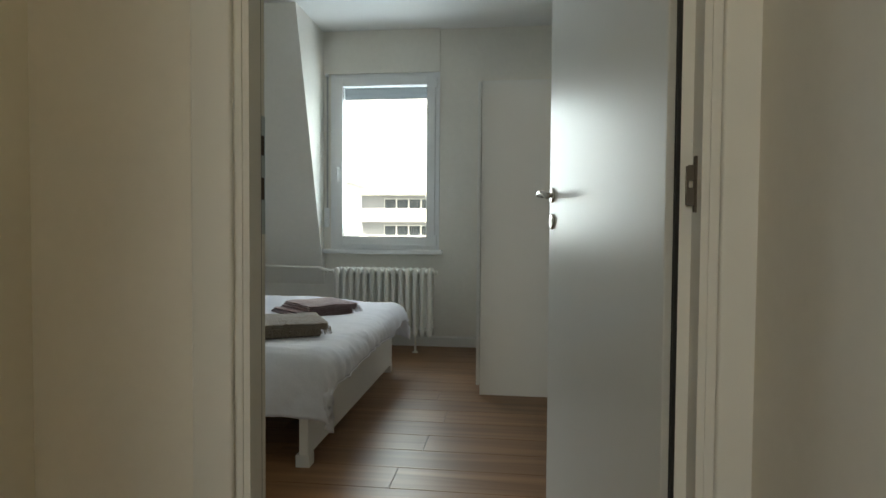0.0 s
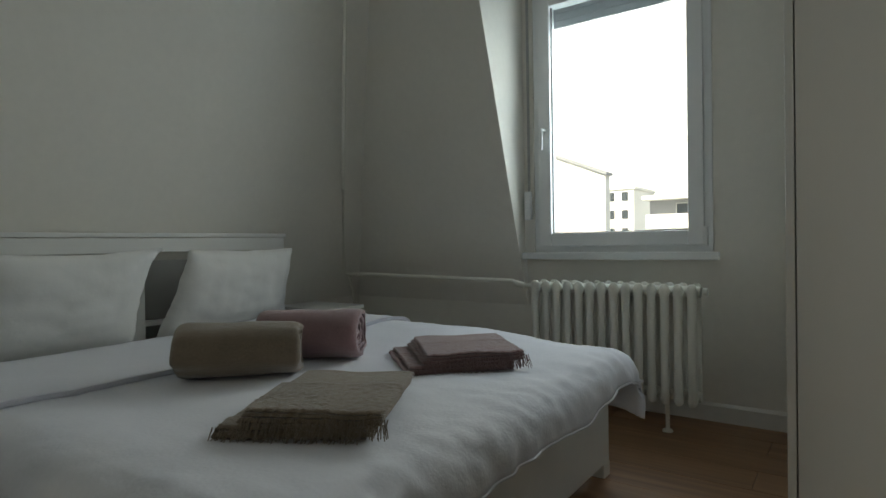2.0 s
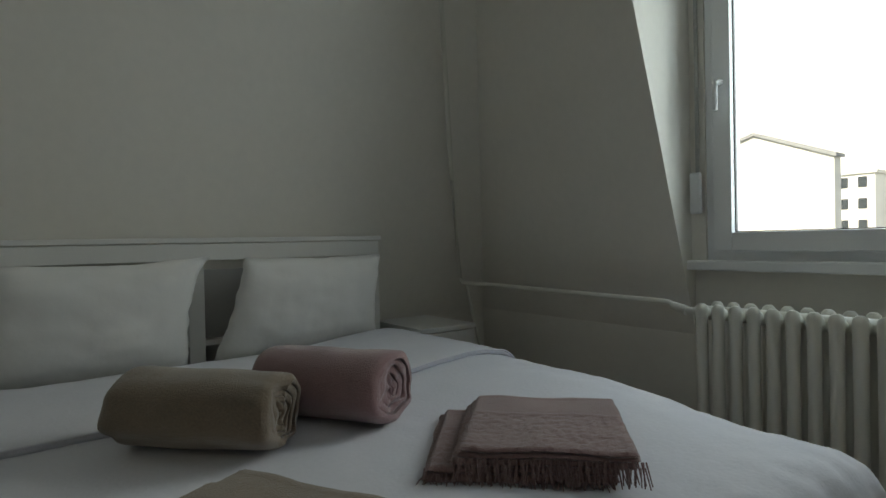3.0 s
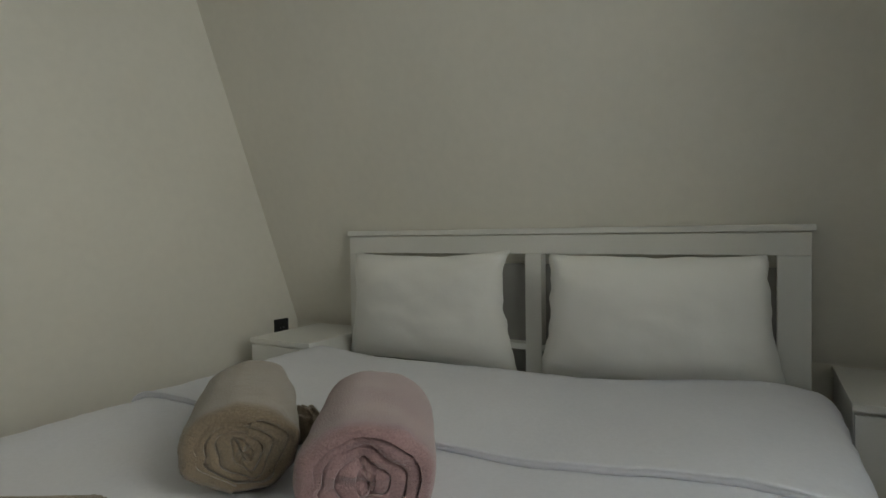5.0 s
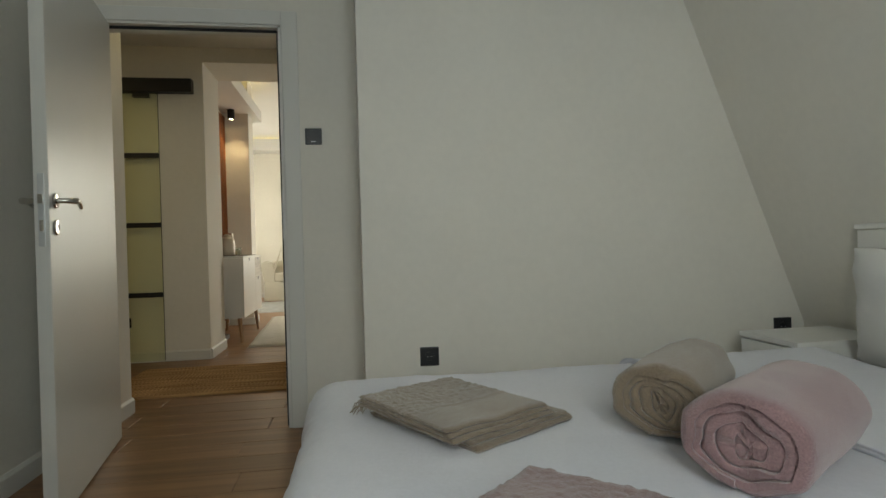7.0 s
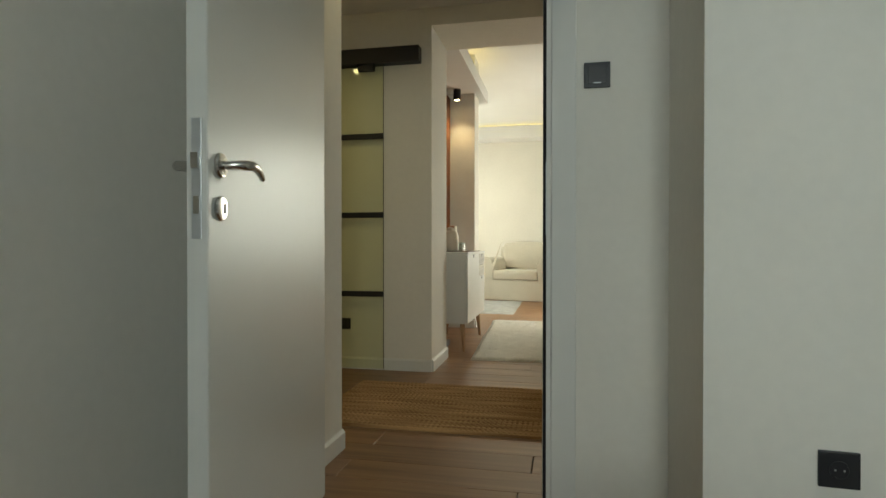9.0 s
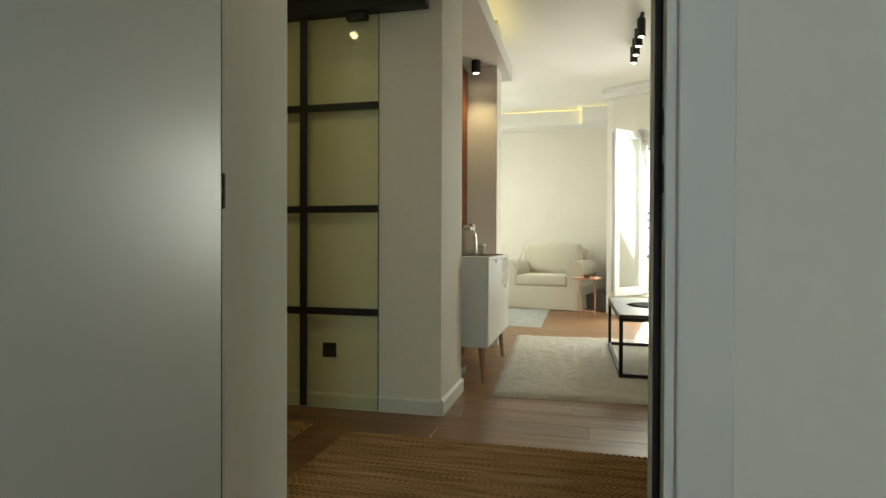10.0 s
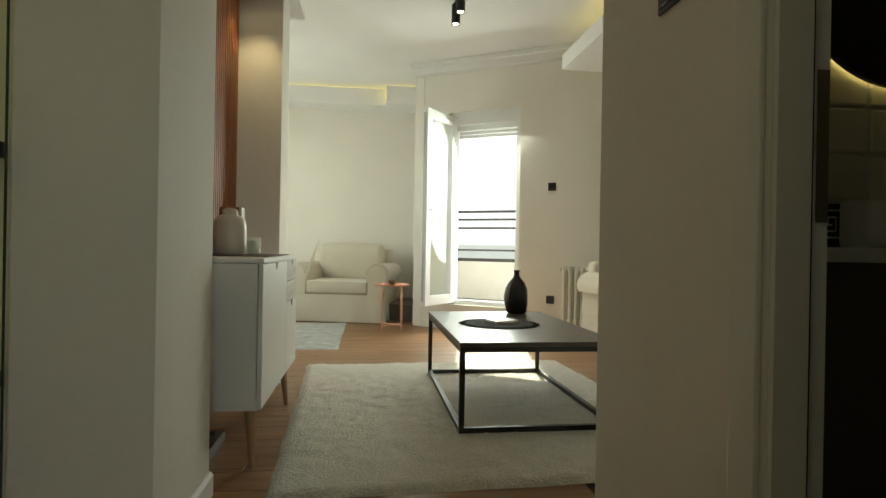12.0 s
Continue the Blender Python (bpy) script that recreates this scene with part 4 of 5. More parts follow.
part("cabinet_body", boxes(((-1.98, -2.27, 0.05), (-0.80, -1.86, 0.88))), mat("dark_cabinet", (0.09, 0.085, 0.07), 0.5), counter, "dark washstand body")
mirror = thing("round_mirror", "round backlit bathroom mirror above the washstand", "mirror", pose(-1.50, -2.245, 1.93, 90, 0, 180))
part("mirror_disc", lathe([(0.45, 0.0), (0.45, 0.02), (0.448, 0.024)], 64), mat("black_mirror", (0.012, 0.012, 0.013), 0.06, spec=0.6), mirror, "dark mirror glass", 30)
part("light_ring", lathe([(0.42, -0.012), (0.43, -0.001)], 64), M_LED, mirror, "warm light ring behind the mirror", 30)
box_t = thing("patterned_box", "black and white box with a meander pattern", "box", pose(-1.12, -2.14, 0.92))
part("box_body", boxes(((-0.11, -0.06, 0), (0.11, 0.06, 0.14)), bevel=0.003), M_BLKPL, box_t)
bm = bmesh.new()
for k in range(4):
    x = -0.09 + k * 0.05
    for a, b in (((0, 0.05), (0.035, 0.056)), ((0, 0.05), (0.006, 0.10)), ((0, 0.094), (0.035, 0.10)), ((0.029, 0.07), (0.035, 0.10)), ((0.014, 0.07), (0.035, 0.076))):
        add_box(bm, (x + a[0], 0.0601, a[1]), (x + b[0], 0.0612, b[1]))
add_box(bm, (-0.11, 0.0601, 0.115), (0.11, 0.0612, 0.122))
add_box(bm, (-0.11, 0.0601, 0.03), (0.11, 0.0612, 0.037))
part("meander", bm, M_FURN, box_t, "white meander pattern")
tagged(part("folded_cloth", boxes(((-1.34, -2.02, 0.92), (-1.055, -1.90, 1.06)), bevel=0.02, seg=3), M_PILLOW, None, "", 60), "folded white cloth on the washstand", "towel")

# ---- kitchen ----
KX, KY0, KY1 = 3.13, -5.0, -2.90
run = KY1 - KY0
worktop = tagged(part("worktop", boxes(((KX - 0.03, KY0, 0.86), (3.735, KY1, 0.90)), bevel=0.004), mat("worktop_beige", (0.52, 0.48, 0.42), 0.4, grain=0.1)), "beige kitchen worktop over the base units", "worktop")
for i in range(3):
    y0, y1 = KY1 - (i + 1) * 0.7, KY1 - i * 0.7
    cab = thing("base_cabinet", "white kitchen drawer unit with steel handles", "kitchen cabinet", group="kitchen base units")
    part("body", boxes(((KX + 0.02, y0 + 0.002, 0.12), (3.73, y1 - 0.002, 0.86))), M_FURN, cab)
    part("plinth", boxes(((KX + 0.06, y0, 0.0), (KX + 0.075, y1, 0.12))), M_BLKPL, cab, "black plinth")
    for z0, z1 in ((0.125, 0.30), (0.305, 0.48), (0.485, 0.66), (0.665, 0.855)):
        fr = part("drawer_front", boxes(((KX, y0 + 0.002, z0), (KX + 0.019, y1 - 0.002, z1)), bevel=0.003), M_FURN, cab)
        if z0 > 0.6:
            part("handle", tube([(KX, y0 + 0.22, z1 - 0.05), (KX - 0.025, y0 + 0.22, z1 - 0.05), (KX - 0.025, y1 - 0.22, z1 - 0.05), (KX, y1 - 0.22, z1 - 0.05)], 0.005, 8), M_STEEL, fr, "steel bar handle", 50)
for i in range(2):
    y0, y1 = KY1 - (i + 1) * 0.75, KY1 - i * 0.75
    up = thing("wall_cabinet", "white wall cabinet with a frosted glass flap", "kitchen cabinet", group="kitchen wall units")
    part("body", boxes(((3.41, y0, 1.57), (3.735, y1, 2.37))), M_FURN, up)
    part("frame", boxes(((3.39, y0 + 0.004, 1.80), (3.408, y0 + 0.04, 2.36)), ((3.39, y1 - 0.04, 1.80), (3.408, y1 - 0.004, 2.36)), ((3.39, y0 + 0.04, 1.80), (3.408, y1 - 0.04, 1.83)), ((3.39, y0 + 0.04, 2.33), (3.408, y1 - 0.04, 2.36))), M_FURN, up)
    part("frosted_pane", boxes(((3.396, y0 + 0.04, 1.83), (3.402, y1 - 0.04, 2.33))), mat("frosted_glass", (0.42, 0.47, 0.42), 0.25), up, "grey-green frosted glass")
    fl = part("flap", boxes(((3.39, y0 + 0.004, 1.575), (3.408, y1 - 0.004, 1.795)), bevel=0.003), M_FURN, up)
    part("handle", tube([(3.39, y0 + 0.27, 1.64), (3.365, y0 + 0.27, 1.64), (3.365, y1 - 0.27, 1.64), (3.39, y1 - 0.27, 1.64)], 0.005, 8), M_STEEL, fl, "steel bar handle", 50)
tap = thing("kitchen_tap", "curved chrome kitchen tap at the sink", "tap", pose(3.55, -3.05, 0.90))
part("tap_base", lathe([(0.026, 0), (0.024, 0.05), (0.02, 0.07)], 18), M_STEEL, tap, "", 40)
part("spout", tube([(0, 0, 0.06), (0, 0, 0.12), (-0.03, -0.05, 0.19), (-0.06, -0.12, 0.215), (-0.08, -0.18, 0.21), (-0.085, -0.195, 0.18)], 0.010, 10), M_STEEL, tap, "", 60)
socket_plate("wall_socket", "black double wall socket over the kitchen worktop", "socket", pose(3.722, -3.35, 1.22, 0, 0, FACE_W), 2)

socket_plate("light_switch", "black light switch on the end wall of the hall", "switch", pose(2.86, -2.33, 1.50, 0, 0, FACE_W), 1, "rocker")

# ---- niche and sideboard ----
M_SLAT = wood("walnut_slats", (0.20, 0.062, 0.020), (0.42, 0.145, 0.048), 0.5, "Z", 1.0, 0.14)
panel = thing("slat_panel", "reddish walnut slatted wall panel in the niche", "wall panel")
part("backing", boxes(((1.208, -4.248, 0.086), (1.2195, PY0 - 0.002, 2.50))), mat("dark_felt", (0.05, 0.025, 0.015), 0.9), panel, "dark felt backing")
slat_me = to_mesh("slat", boxes(((1.190, 0.0, 0.09), (1.208, 0.026, 2.48)), bevel=0.002, seg=1), M_SLAT)
for i in range(40):
    o = new("slat", slat_me)
    o.parent = panel
    o.location = (0, -4.235 + i * 0.0408, 0)
part("top_rail", boxes(((1.188, -4.248, 2.48), (1.2195, PY0 - 0.002, 2.51)), bevel=0.002), M_SLAT, panel)

M_OAKLEG = wood("oak_leg", (0.30, 0.17, 0.085), (0.46, 0.28, 0.15), 0.5, "Z", 1.0, 0.08)
M_WASH = wood("whitewashed_wood", (0.42, 0.38, 0.33), (0.66, 0.62, 0.56), 0.55, "Y", 1.0, 0.05)
sbd = thing("sideboard", "white sideboard with wooden legs and notched doors", "sideboard")
SX0, SX1, SY0, SY1, SZ0, SZ1 = 0.755, 1.175, -3.83, -2.785, 0.243, 0.845
part("body", boxes(((SX0 + 0.02, SY0 + 0.002, SZ0), (SX1, SY1 - 0.002, SZ1 - 0.02)), bevel=0.002), M_FURN, sbd)
part("top", boxes(((SX0 - 0.003, SY0, SZ1 - 0.018), (SX1, SY1, SZ1)), bevel=0.002), M_FURN, sbd)
mid = SY1 - 0.66
for y0, y1, z0, z1, mm, nm in ((mid + 0.002, SY1 - 0.004, SZ0 + 0.004, SZ1 - 0.024, M_FURN, "door"), (SY0 + 0.004, mid - 0.002, SZ0 + 0.004, 0.605, M_FURN, "door"),
                               (SY0 + 0.004, mid - 0.002, 0.609, 0.712, M_WASH, "drawer"), (SY0 + 0.004, mid - 0.002, 0.716, SZ1 - 0.024, M_WASH, "drawer")):
    f = part(nm, boxes(((SX0, y0, z0), (SX0 + 0.018, y1, z1)), bevel=0.0015), mm, sbd, "whitewashed wooden drawer front" if nm == "drawer" else "")
    c = (y0 + y1) / 2
    if z1 > 0.75 or nm == "door":
        part("notch", prism([(c - 0.035, z1), (c + 0.035, z1), (c + 0.012, z1 - 0.03), (c - 0.012, z1 - 0.03)], "x", SX0 - 0.001, SX0 + 0.010), M_BLKPL, f, "dark finger notch")
for x, y, sx, sy in ((SX0 + 0.06, SY1 - 0.08, -1, 1), (SX1 - 0.06, SY1 - 0.08, 1, 1), (SX0 + 0.06, SY0 + 0.08, -1, -1), (SX1 - 0.06, SY0 + 0.08, 1, -1)):
    part("leg", tube([(x + 0.02 * sx, y + 0.02 * sy, 0.0), (x, y, SZ0)], [0.012, 0.022], 14), M_OAKLEG, sbd, "tapered oak leg", 50)
strip = thing("power_strip", "black power strip lying under the sideboard", "power strip", pose(1.03, -3.02, 0))
part("housing", boxes(((-0.05, -0.16, 0.0), (0.05, 0.16, 0.05)), bevel=0.008), M_BLKPL, strip, "", 50)
for k in range(3):
    part("outlet", lathe([(0.020, 0), (0.020, 0.004), (0.017, 0.004), (0.017, 0.001)], 18), M_BLKPL, strip, "", 30).matrix_local = pose(0, -0.1 + 0.1 * k, 0.05)
M_CERA = mat("cream_ceramic", (0.66, 0.60, 0.50), 0.3, blotch=0.04)
jar = thing("ceramic_jar", "cream ceramic jar with lid on the sideboard", "jar", pose(1.00, -3.28, SZ1))
part("jar_body", lathe([(0.062, 0), (0.072, 0.006), (0.076, 0.05), (0.076, 0.13), (0.070, 0.165), (0.05, 0.185), (0.036, 0.19)], 32), M_CERA, jar, "", 60)
part("lid", lathe([(0.036, 0.19), (0.037, 0.205), (0.03, 0.216), (0.012, 0.222)], 28), M_CERA, jar, "", 60)
wbox = thing("wooden_box", "reddish wooden box with a pale strip behind the jar", "box", pose(1.03, -3.44, SZ1 + 0.005))
part("box_body", boxes(((-0.043, -0.035, 0), (0.055, 0.035, 0.236)), bevel=0.003), M_SLAT, wbox)
# thin paler strip over the box's -x side
part("pale_strip", boxes(((-0.055, -0.034, 0), (-0.043, 0.034, 0.234)), bevel=0.001), M_CERA, wbox, "pale cream strip down one side")
M_CUP = glass("cup_glass", (0.93, 0.95, 0.93))
for x, y, h in ((0.915, -3.40, 0.085), (0.96, -3.56, 0.07)):
    g = tagged(part("drinking_glass", lathe([(0.026, 0), (0.033, 0.002), (0.036, h), (0.034, h), (0.031, 0.006), (0.004, 0.005)], 24), M_CUP, None, "", 40), "clear drinking glass on the woven runner", "glass", "glasses on the sideboard")
    g.matrix_world = pose(x, y, SZ1 + 0.005)
runner = tagged(part("woven_runner", boxes(((0.79, -3.75, SZ1), (1.10, -3.12, SZ1 + 0.005)), bevel=0.002), mat("woven_dark", (0.13, 0.10, 0.07), 0.9, grain=0.5, grain_scale=120, bump=0.8, bump_scale=160, bump_dist=0.003)), "dark woven runner on the sideboard", "table runner")
jar.location.z = SZ1 + 0.005


def ceiling_spot(bm_z, x, y, h, r, parent=None, label="black cylinder ceiling spot lamp, lit"):
    sp = thing("ceiling_spot", label, "ceiling lamp", pose(x, y, bm_z), "black spot lamps") if parent is None else part("spot_head_mount", cyl((x, y, bm_z - 0.01), (x, y, bm_z), r * 0.5), M_BLACK, parent)
    off = (0, 0, 0) if parent is None else (x, y, bm_z)
    k = [(r, -h), (r, -0.0005)]
    b = part("housing", lathe([(r * 0.80, -h + 0.012), (r * 0.86, -h), (r, -h + 0.001), (r, -0.0005)], 24), M_BLACK, sp if parent is None else parent, "", 40)
    b.location = off
    u = part("bulb", lathe([(r * 0.62, -h + 0.003), (r * 0.70, -h + 0.010)], 20), M_BULB, sp if parent is None else parent, "glowing lamp", 40)
    u.location = off
    return sp


ceiling_spot(2.56, 1.08, -4.06, 0.115, 0.04)
track = thing("spot_track", "black ceiling track with four lit cylinder spots", "ceiling lamp", group="black spot lamps")
part("track_bar", boxes(((-0.365, -5.33, LC - 0.02), (-0.335, -4.37, LC - 0.0005))), M_BLACK, track)
for y in (-4.47, -4.72, -4.98, -5.23):
    ceiling_spot(LC - 0.02, -0.35, y, 0.165, 0.037, track)

# ---- living room ----
M_RUG = mat("shaggy_cream", (0.66, 0.63, 0.56), 0.98, blotch=0.07, blotch_scale=8, grain=0.16, grain_scale=90, bump=1.0, bump_scale=110, bump_dist=0.012, sheen=0.3)


def pile_rug(label, x0, y0, x1, y1, h, material, res=0.02, rough_h=0.008, trim=None):
    bm = bmesh.new()
    nx, ny = int((x1 - x0) / res), int((y1 - y0) / res)
    g = []
    for i in range(nx + 1):
        row = []
        for j in range(ny + 1):
            x, y = x0 + (x1 - x0) * i / nx, y0 + (y1 - y0) * j / ny
            e = min(i, nx - i, j, ny - j)
            z = h * min(1.0, e / 1.5) + (rough_h * (noise.noise(Vector((x * 14, y * 14, 0))) + 0.6 * noise.noise(Vector((x * 38, y * 38, 5)))) if e > 0 else 0)
            row.append(bm.verts.new((x + 0.01 * noise.noise(Vector((x * 4, y * 4, 9))), y + 0.008 * noise.noise(Vector((x * 5, y * 4, 3))), max(z, 0.001))))
        g.append(row)
    for i in range(nx):
        for j in range(ny):
            bm.faces.new((g[i][j], g[i + 1][j], g[i + 1][j + 1], g[i][j + 1]))
    return tagged(part("area_rug", bm, material, None, "", 180), label, "rug")


pile_rug("cream shaggy rug under the coffee table", -1.27, -4.80, 0.690, -2.515, 0.022, M_RUG).matrix_world = Matrix.Translation((0.69, -2.515, 0)) @ Matrix.Rotation(radians(2.5), 4, "Z") @ Matrix.Translation((-0.69, 2.515, 0))
pile_rug("flat pale grey rug before the armchair", 0.60, -7.25, 2.0, -5.48, 0.008, mat("grey_rug", (0.40, 0.40, 0.38), 0.95, blotch=0.22, blotch_scale=9, grain=0.2, grain_scale=70, bump=0.5, bump_scale=200), 0.05, 0.001)

table = thing("coffee_table", "coffee table with dark top and thin black metal frame", "table", pose(-0.486, -3.78, 0.024, 0, 0, 0.6))
M_TOP = mat("dark_tabletop", (0.085, 0.068, 0.055), 0.32, grain=0.15, grain_scale=30, blotch=0.1)
hw, hl, th = 0.40, 0.657, 0.43
part("tabletop", boxes(((-hw - 0.002, -hl - 0.002, th - 0.022), (hw + 0.002, hl + 0.002, th)), bevel=0.002), M_TOP, table)
part("top_frame", boxes(((-hw, -hl, th - 0.047), (hw, -hl + 0.025, th - 0.0225)), ((-hw, hl - 0.025, th - 0.047), (hw, hl, th - 0.0225)), ((-hw, -hl + 0.025, th - 0.047), (-hw + 0.025, hl - 0.025, th - 0.0225)), ((hw - 0.025, -hl + 0.025, th - 0.047), (hw, hl - 0.025, th - 0.0225))), M_BLACK, table)
part("bottom_frame", boxes(((-hw, -hl, 0), (hw, -hl + 0.025, 0.025)), ((-hw, hl - 0.025, 0), (hw, hl, 0.025)), ((-hw, -hl + 0.025, 0), (-hw + 0.025, hl - 0.025, 0.025)), ((hw - 0.025, -hl + 0.025, 0), (hw, hl - 0.025, 0.025))), M_BLACK, table)
for x in (-hw, hw - 0.025):
    for y in (-hl, hl - 0.025):
        part("leg", boxes(((x, y, 0.025), (x + 0.025, y + 0.025, th - 0.047))), M_BLACK, table)
TT = 0.024 + th
M_DARKCER = mat("black_ceramic", (0.016, 0.016, 0.018), 0.22, blotch=0.1, bump=0.3, bump_scale=40, bump_dist=0.004)
vase = tagged(part("dark_vase", lathe([(0.058, 0), (0.068, 0.01), (0.080, 0.06), (0.084, 0.11), (0.076, 0.17), (0.055, 0.215), (0.028, 0.245), (0.019, 0.262), (0.018, 0.285), (0.024, 0.30)], 30,
                                           lambda a, z: 1 + 0.06 * math.sin(3 * a + z * 22) * (1 if z < 0.2 else 0.2)), M_DARKCER, None, "", 60), "black dented ceramic bottle vase on the coffee table", "vase")
vase.matrix_world = pose(-0.685, -4.35, TT)
mat_c = thing("placemat", "round black woven placemat on the coffee table", "placemat", pose(-0.43, -3.77, TT))
part("mat_disc", lathe([(0.20, 0), (0.205, 0.004), (0.20, 0.008)], 48), mat("woven_black", (0.022, 0.022, 0.025), 0.9, bump=0.9, bump_scale=160, bump_dist=0.004), mat_c, "", 30)
bm = bmesh.new()
rf = random.Random(3)
for k in range(96):
    a = 2 * math.pi * k / 96 + rf.uniform(-0.02, 0.02)
    add_cyl(bm, (0.2 * math.cos(a), 0.2 * math.sin(a), 0.005), ((0.235 + rf.uniform(-.008, .008)) * math.cos(a + 0.05), 0.235 * math.sin(a + 0.05), 0.003), 0.003, 0.002, n=5)
tagged(part("fringe", bm, M_RUBBER, mat_c, "black placemat fringe"), kind="stuff")
bk = thing("open_notebook", "small pale notebook lying on the placemat", "book", pose(-0.45, -3.79, TT + 0.008, 0, 0, 20))
part("cover", boxes(((-0.085, -0.065, 0), (0.085, 0.065, 0.004)), bevel=0.001), mat("book_cover", (0.36, 0.30, 0.24), 0.6), bk)
part("pages", boxes(((-0.08, -0.06, 0.004), (0.08, 0.06, 0.016)), bevel=0.002), M_FURN, bk, "white pages")

M_SLIP = mat("beige_slipcover", (0.60, 0.55, 0.45), 0.9, blotch=0.04, grain=0.06, grain_scale=150, bump=0.5, bump_scale=24, bump_dist=0.006, sheen=0.3)


def soft_box(a, b, r, puff=0.0, seed=0, n=10):
    """A cushion: a rounded box with slightly swollen faces."""
    bm = bmesh.new()
    add_box(bm, a, b, r, 4)
    bmesh.ops.subdivide_edges(bm, edges=[e for e in bm.edges if e.calc_length() > 0.12], cuts=5, use_grid_fill=True)
    c = (Vector(a) + Vector(b)) / 2
    h = (Vector(b) - Vector(a)) / 2
    for v in bm.verts:
        d = v.co - c
        u = [d[i] / h[i] for i in range(3)]
        for i in range(3):
            o = [abs(u[k]) for k in range(3) if k != i]
            v.co[i] += puff * u[i] * max(0, 1 - o[0] ** 2) * max(0, 1 - o[1] ** 2)
        v.co += Vector((noise.noise(v.co * 5 + Vector((seed, 0, 0))), noise.noise(v.co * 5 + Vector((0, seed, 0))), noise.noise(v.co * 5 + Vector((0, 0, seed))))) * 0.006
    return bm


def slip_skirt(w, d, h, z0=0.01):
    """A cloth skirt round a seat, with soft pleats at the corners."""
    bm = bmesh.new()
    pts = []
    per = [(-w / 2, -d / 2), (w / 2, -d / 2), (w / 2, d / 2), (-w / 2, d / 2)]
    n = 26
    for k in range(4):
        p, q = Vector(per[k]), Vector(per[(k + 1) % 4])
        nrm = Vector(((q - p).y, -(q - p).x)).normalized()
        for i in range(n):
            t = i / n
            near = min(t, 1 - t)
            pts.append((p.lerp(q, t), nrm, 0.02 * math.exp(-(near * 14) ** 2) + 0.006 * math.sin(t * 21 + k)))
    lo, mi, hi = [], [], []
    for p, nrm, f in pts:
        lo.append(bm.verts.new((p.x + nrm.x * (f + 0.025), p.y + nrm.y * (f + 0.025), z0)))
        mi.append(bm.verts.new((p.x + nrm.x * (f * 0.5 + 0.012), p.y + nrm.y * (f * 0.5 + 0.012), (z0 + h) / 2)))
        hi.append(bm.verts.new((p.x, p.y, h)))
    m = len(pts)
    for i in range(m):
        j = (i + 1) % m
        bm.faces.new((lo[i], lo[j], mi[j], mi[i]))
        bm.faces.new((mi[i], mi[j], hi[j], hi[i]))
    bm.faces.new(hi)
    bm.faces.new(lo[::-1])
    return bm


def rolled_arm(x, side, d, z0, z1, w):
    """Arm with a rolled top, running from front to back."""
    pr = [(-w / 2, z0), (w / 2, z0), (w / 2, z1 - 0.14)]
    r = w * 0.62
    for k in range(11):
        a = -0.5 + (math.pi + 0.9) * k / 10
        pr.append((side * 0.03 + r * math.cos(a), z1 - r + r * math.sin(a)))
    pr.append((-w / 2, z1 - 0.16))
    bm = prism([(x + u, v) for u, v in pr], "y", -d / 2, d / 2)
    es = [e for e in bm.edges if abs(e.verts[0].co.y - e.verts[1].co.y) < 1e-5]
    bmesh.ops.bevel(bm, geom=es, offset=0.02, segments=3, affect="EDGES")
    return bm


def slip_seat(name, label, category, w, d, m, seats=1, hb=0.92):
    """Slipcovered armchair or sofa; it looks towards local -y."""
    s = thing(name, label, category, m)
    aw = 0.21
    part("skirt", slip_skirt(w - 0.08, d - 0.06, 0.33), M_SLIP, s, "pleated slipcover skirt", 60)
    iw = w - 2 * aw
    for k in range(seats):
        x0, x1 = -iw / 2 + iw * k / seats, -iw / 2 + iw * (k + 1) / seats
        part("seat_cushion", soft_box((x0 + 0.006, -d / 2 + 0.025, 0.335), (x1 - 0.006, d / 2 - 0.24, 0.485), 0.03, 0.012, k), M_SLIP, s, "", 180)
        part("back_cushion", soft_box((x0 - 0.02, d / 2 - 0.34, 0.47), (x1 + 0.02, d / 2 - 0.12, hb), 0.06, 0.03, k + 4), M_SLIP, s, "", 180)
        part("cushion_piping", tube([(x0 + 0.02, -d / 2 + 0.03, 0.478), (x1 - 0.02, -d / 2 + 0.03, 0.478)], 0.005, 8), M_SLIP, s, "piped cushion seam", 60)
        part("back_piping", tube([(x0 + 0.01, d / 2 - 0.325, 0.52), (x0 + 0.0, d / 2 - 0.325, hb - 0.05), (x0 + 0.03, d / 2 - 0.325, hb - 0.012), (x1 - 0.03, d / 2 - 0.325, hb - 0.012), (x1, d / 2 - 0.325, hb - 0.05), (x1 - 0.01, d / 2 - 0.325, 0.52)], 0.006, 8), M_SLIP, s, "piped cushion seam", 60)
    part("backrest", soft_box((-w / 2 + 0.08, d / 2 - 0.2, 0.3), (w / 2 - 0.08, d / 2 - 0.02, hb - 0.06), 0.05, 0.01, 7), M_SLIP, s, "", 180)
    for sd in (-1, 1):
        part("armrest", rolled_arm(sd * (w / 2 - aw / 2 - 0.02), sd, d - 0.05, 0.31, 0.70, aw), M_SLIP, s, "rolled armrest", 60)
        xc, rr = sd * (w / 2 - aw / 2 - 0.02) + sd * 0.03, aw * 0.62
        loop = []
        for q in range(15):
            a = -0.5 + (math.pi + 0.9) * q / 14
            loop.append((xc + rr * math.cos(a), -(d - 0.05) / 2 + 0.004, 0.70 - rr + rr * math.sin(a)))
        part("arm_piping", tube(loop, 0.006, 8), M_SLIP, s, "piped seam round the arm front", 60)
    return s


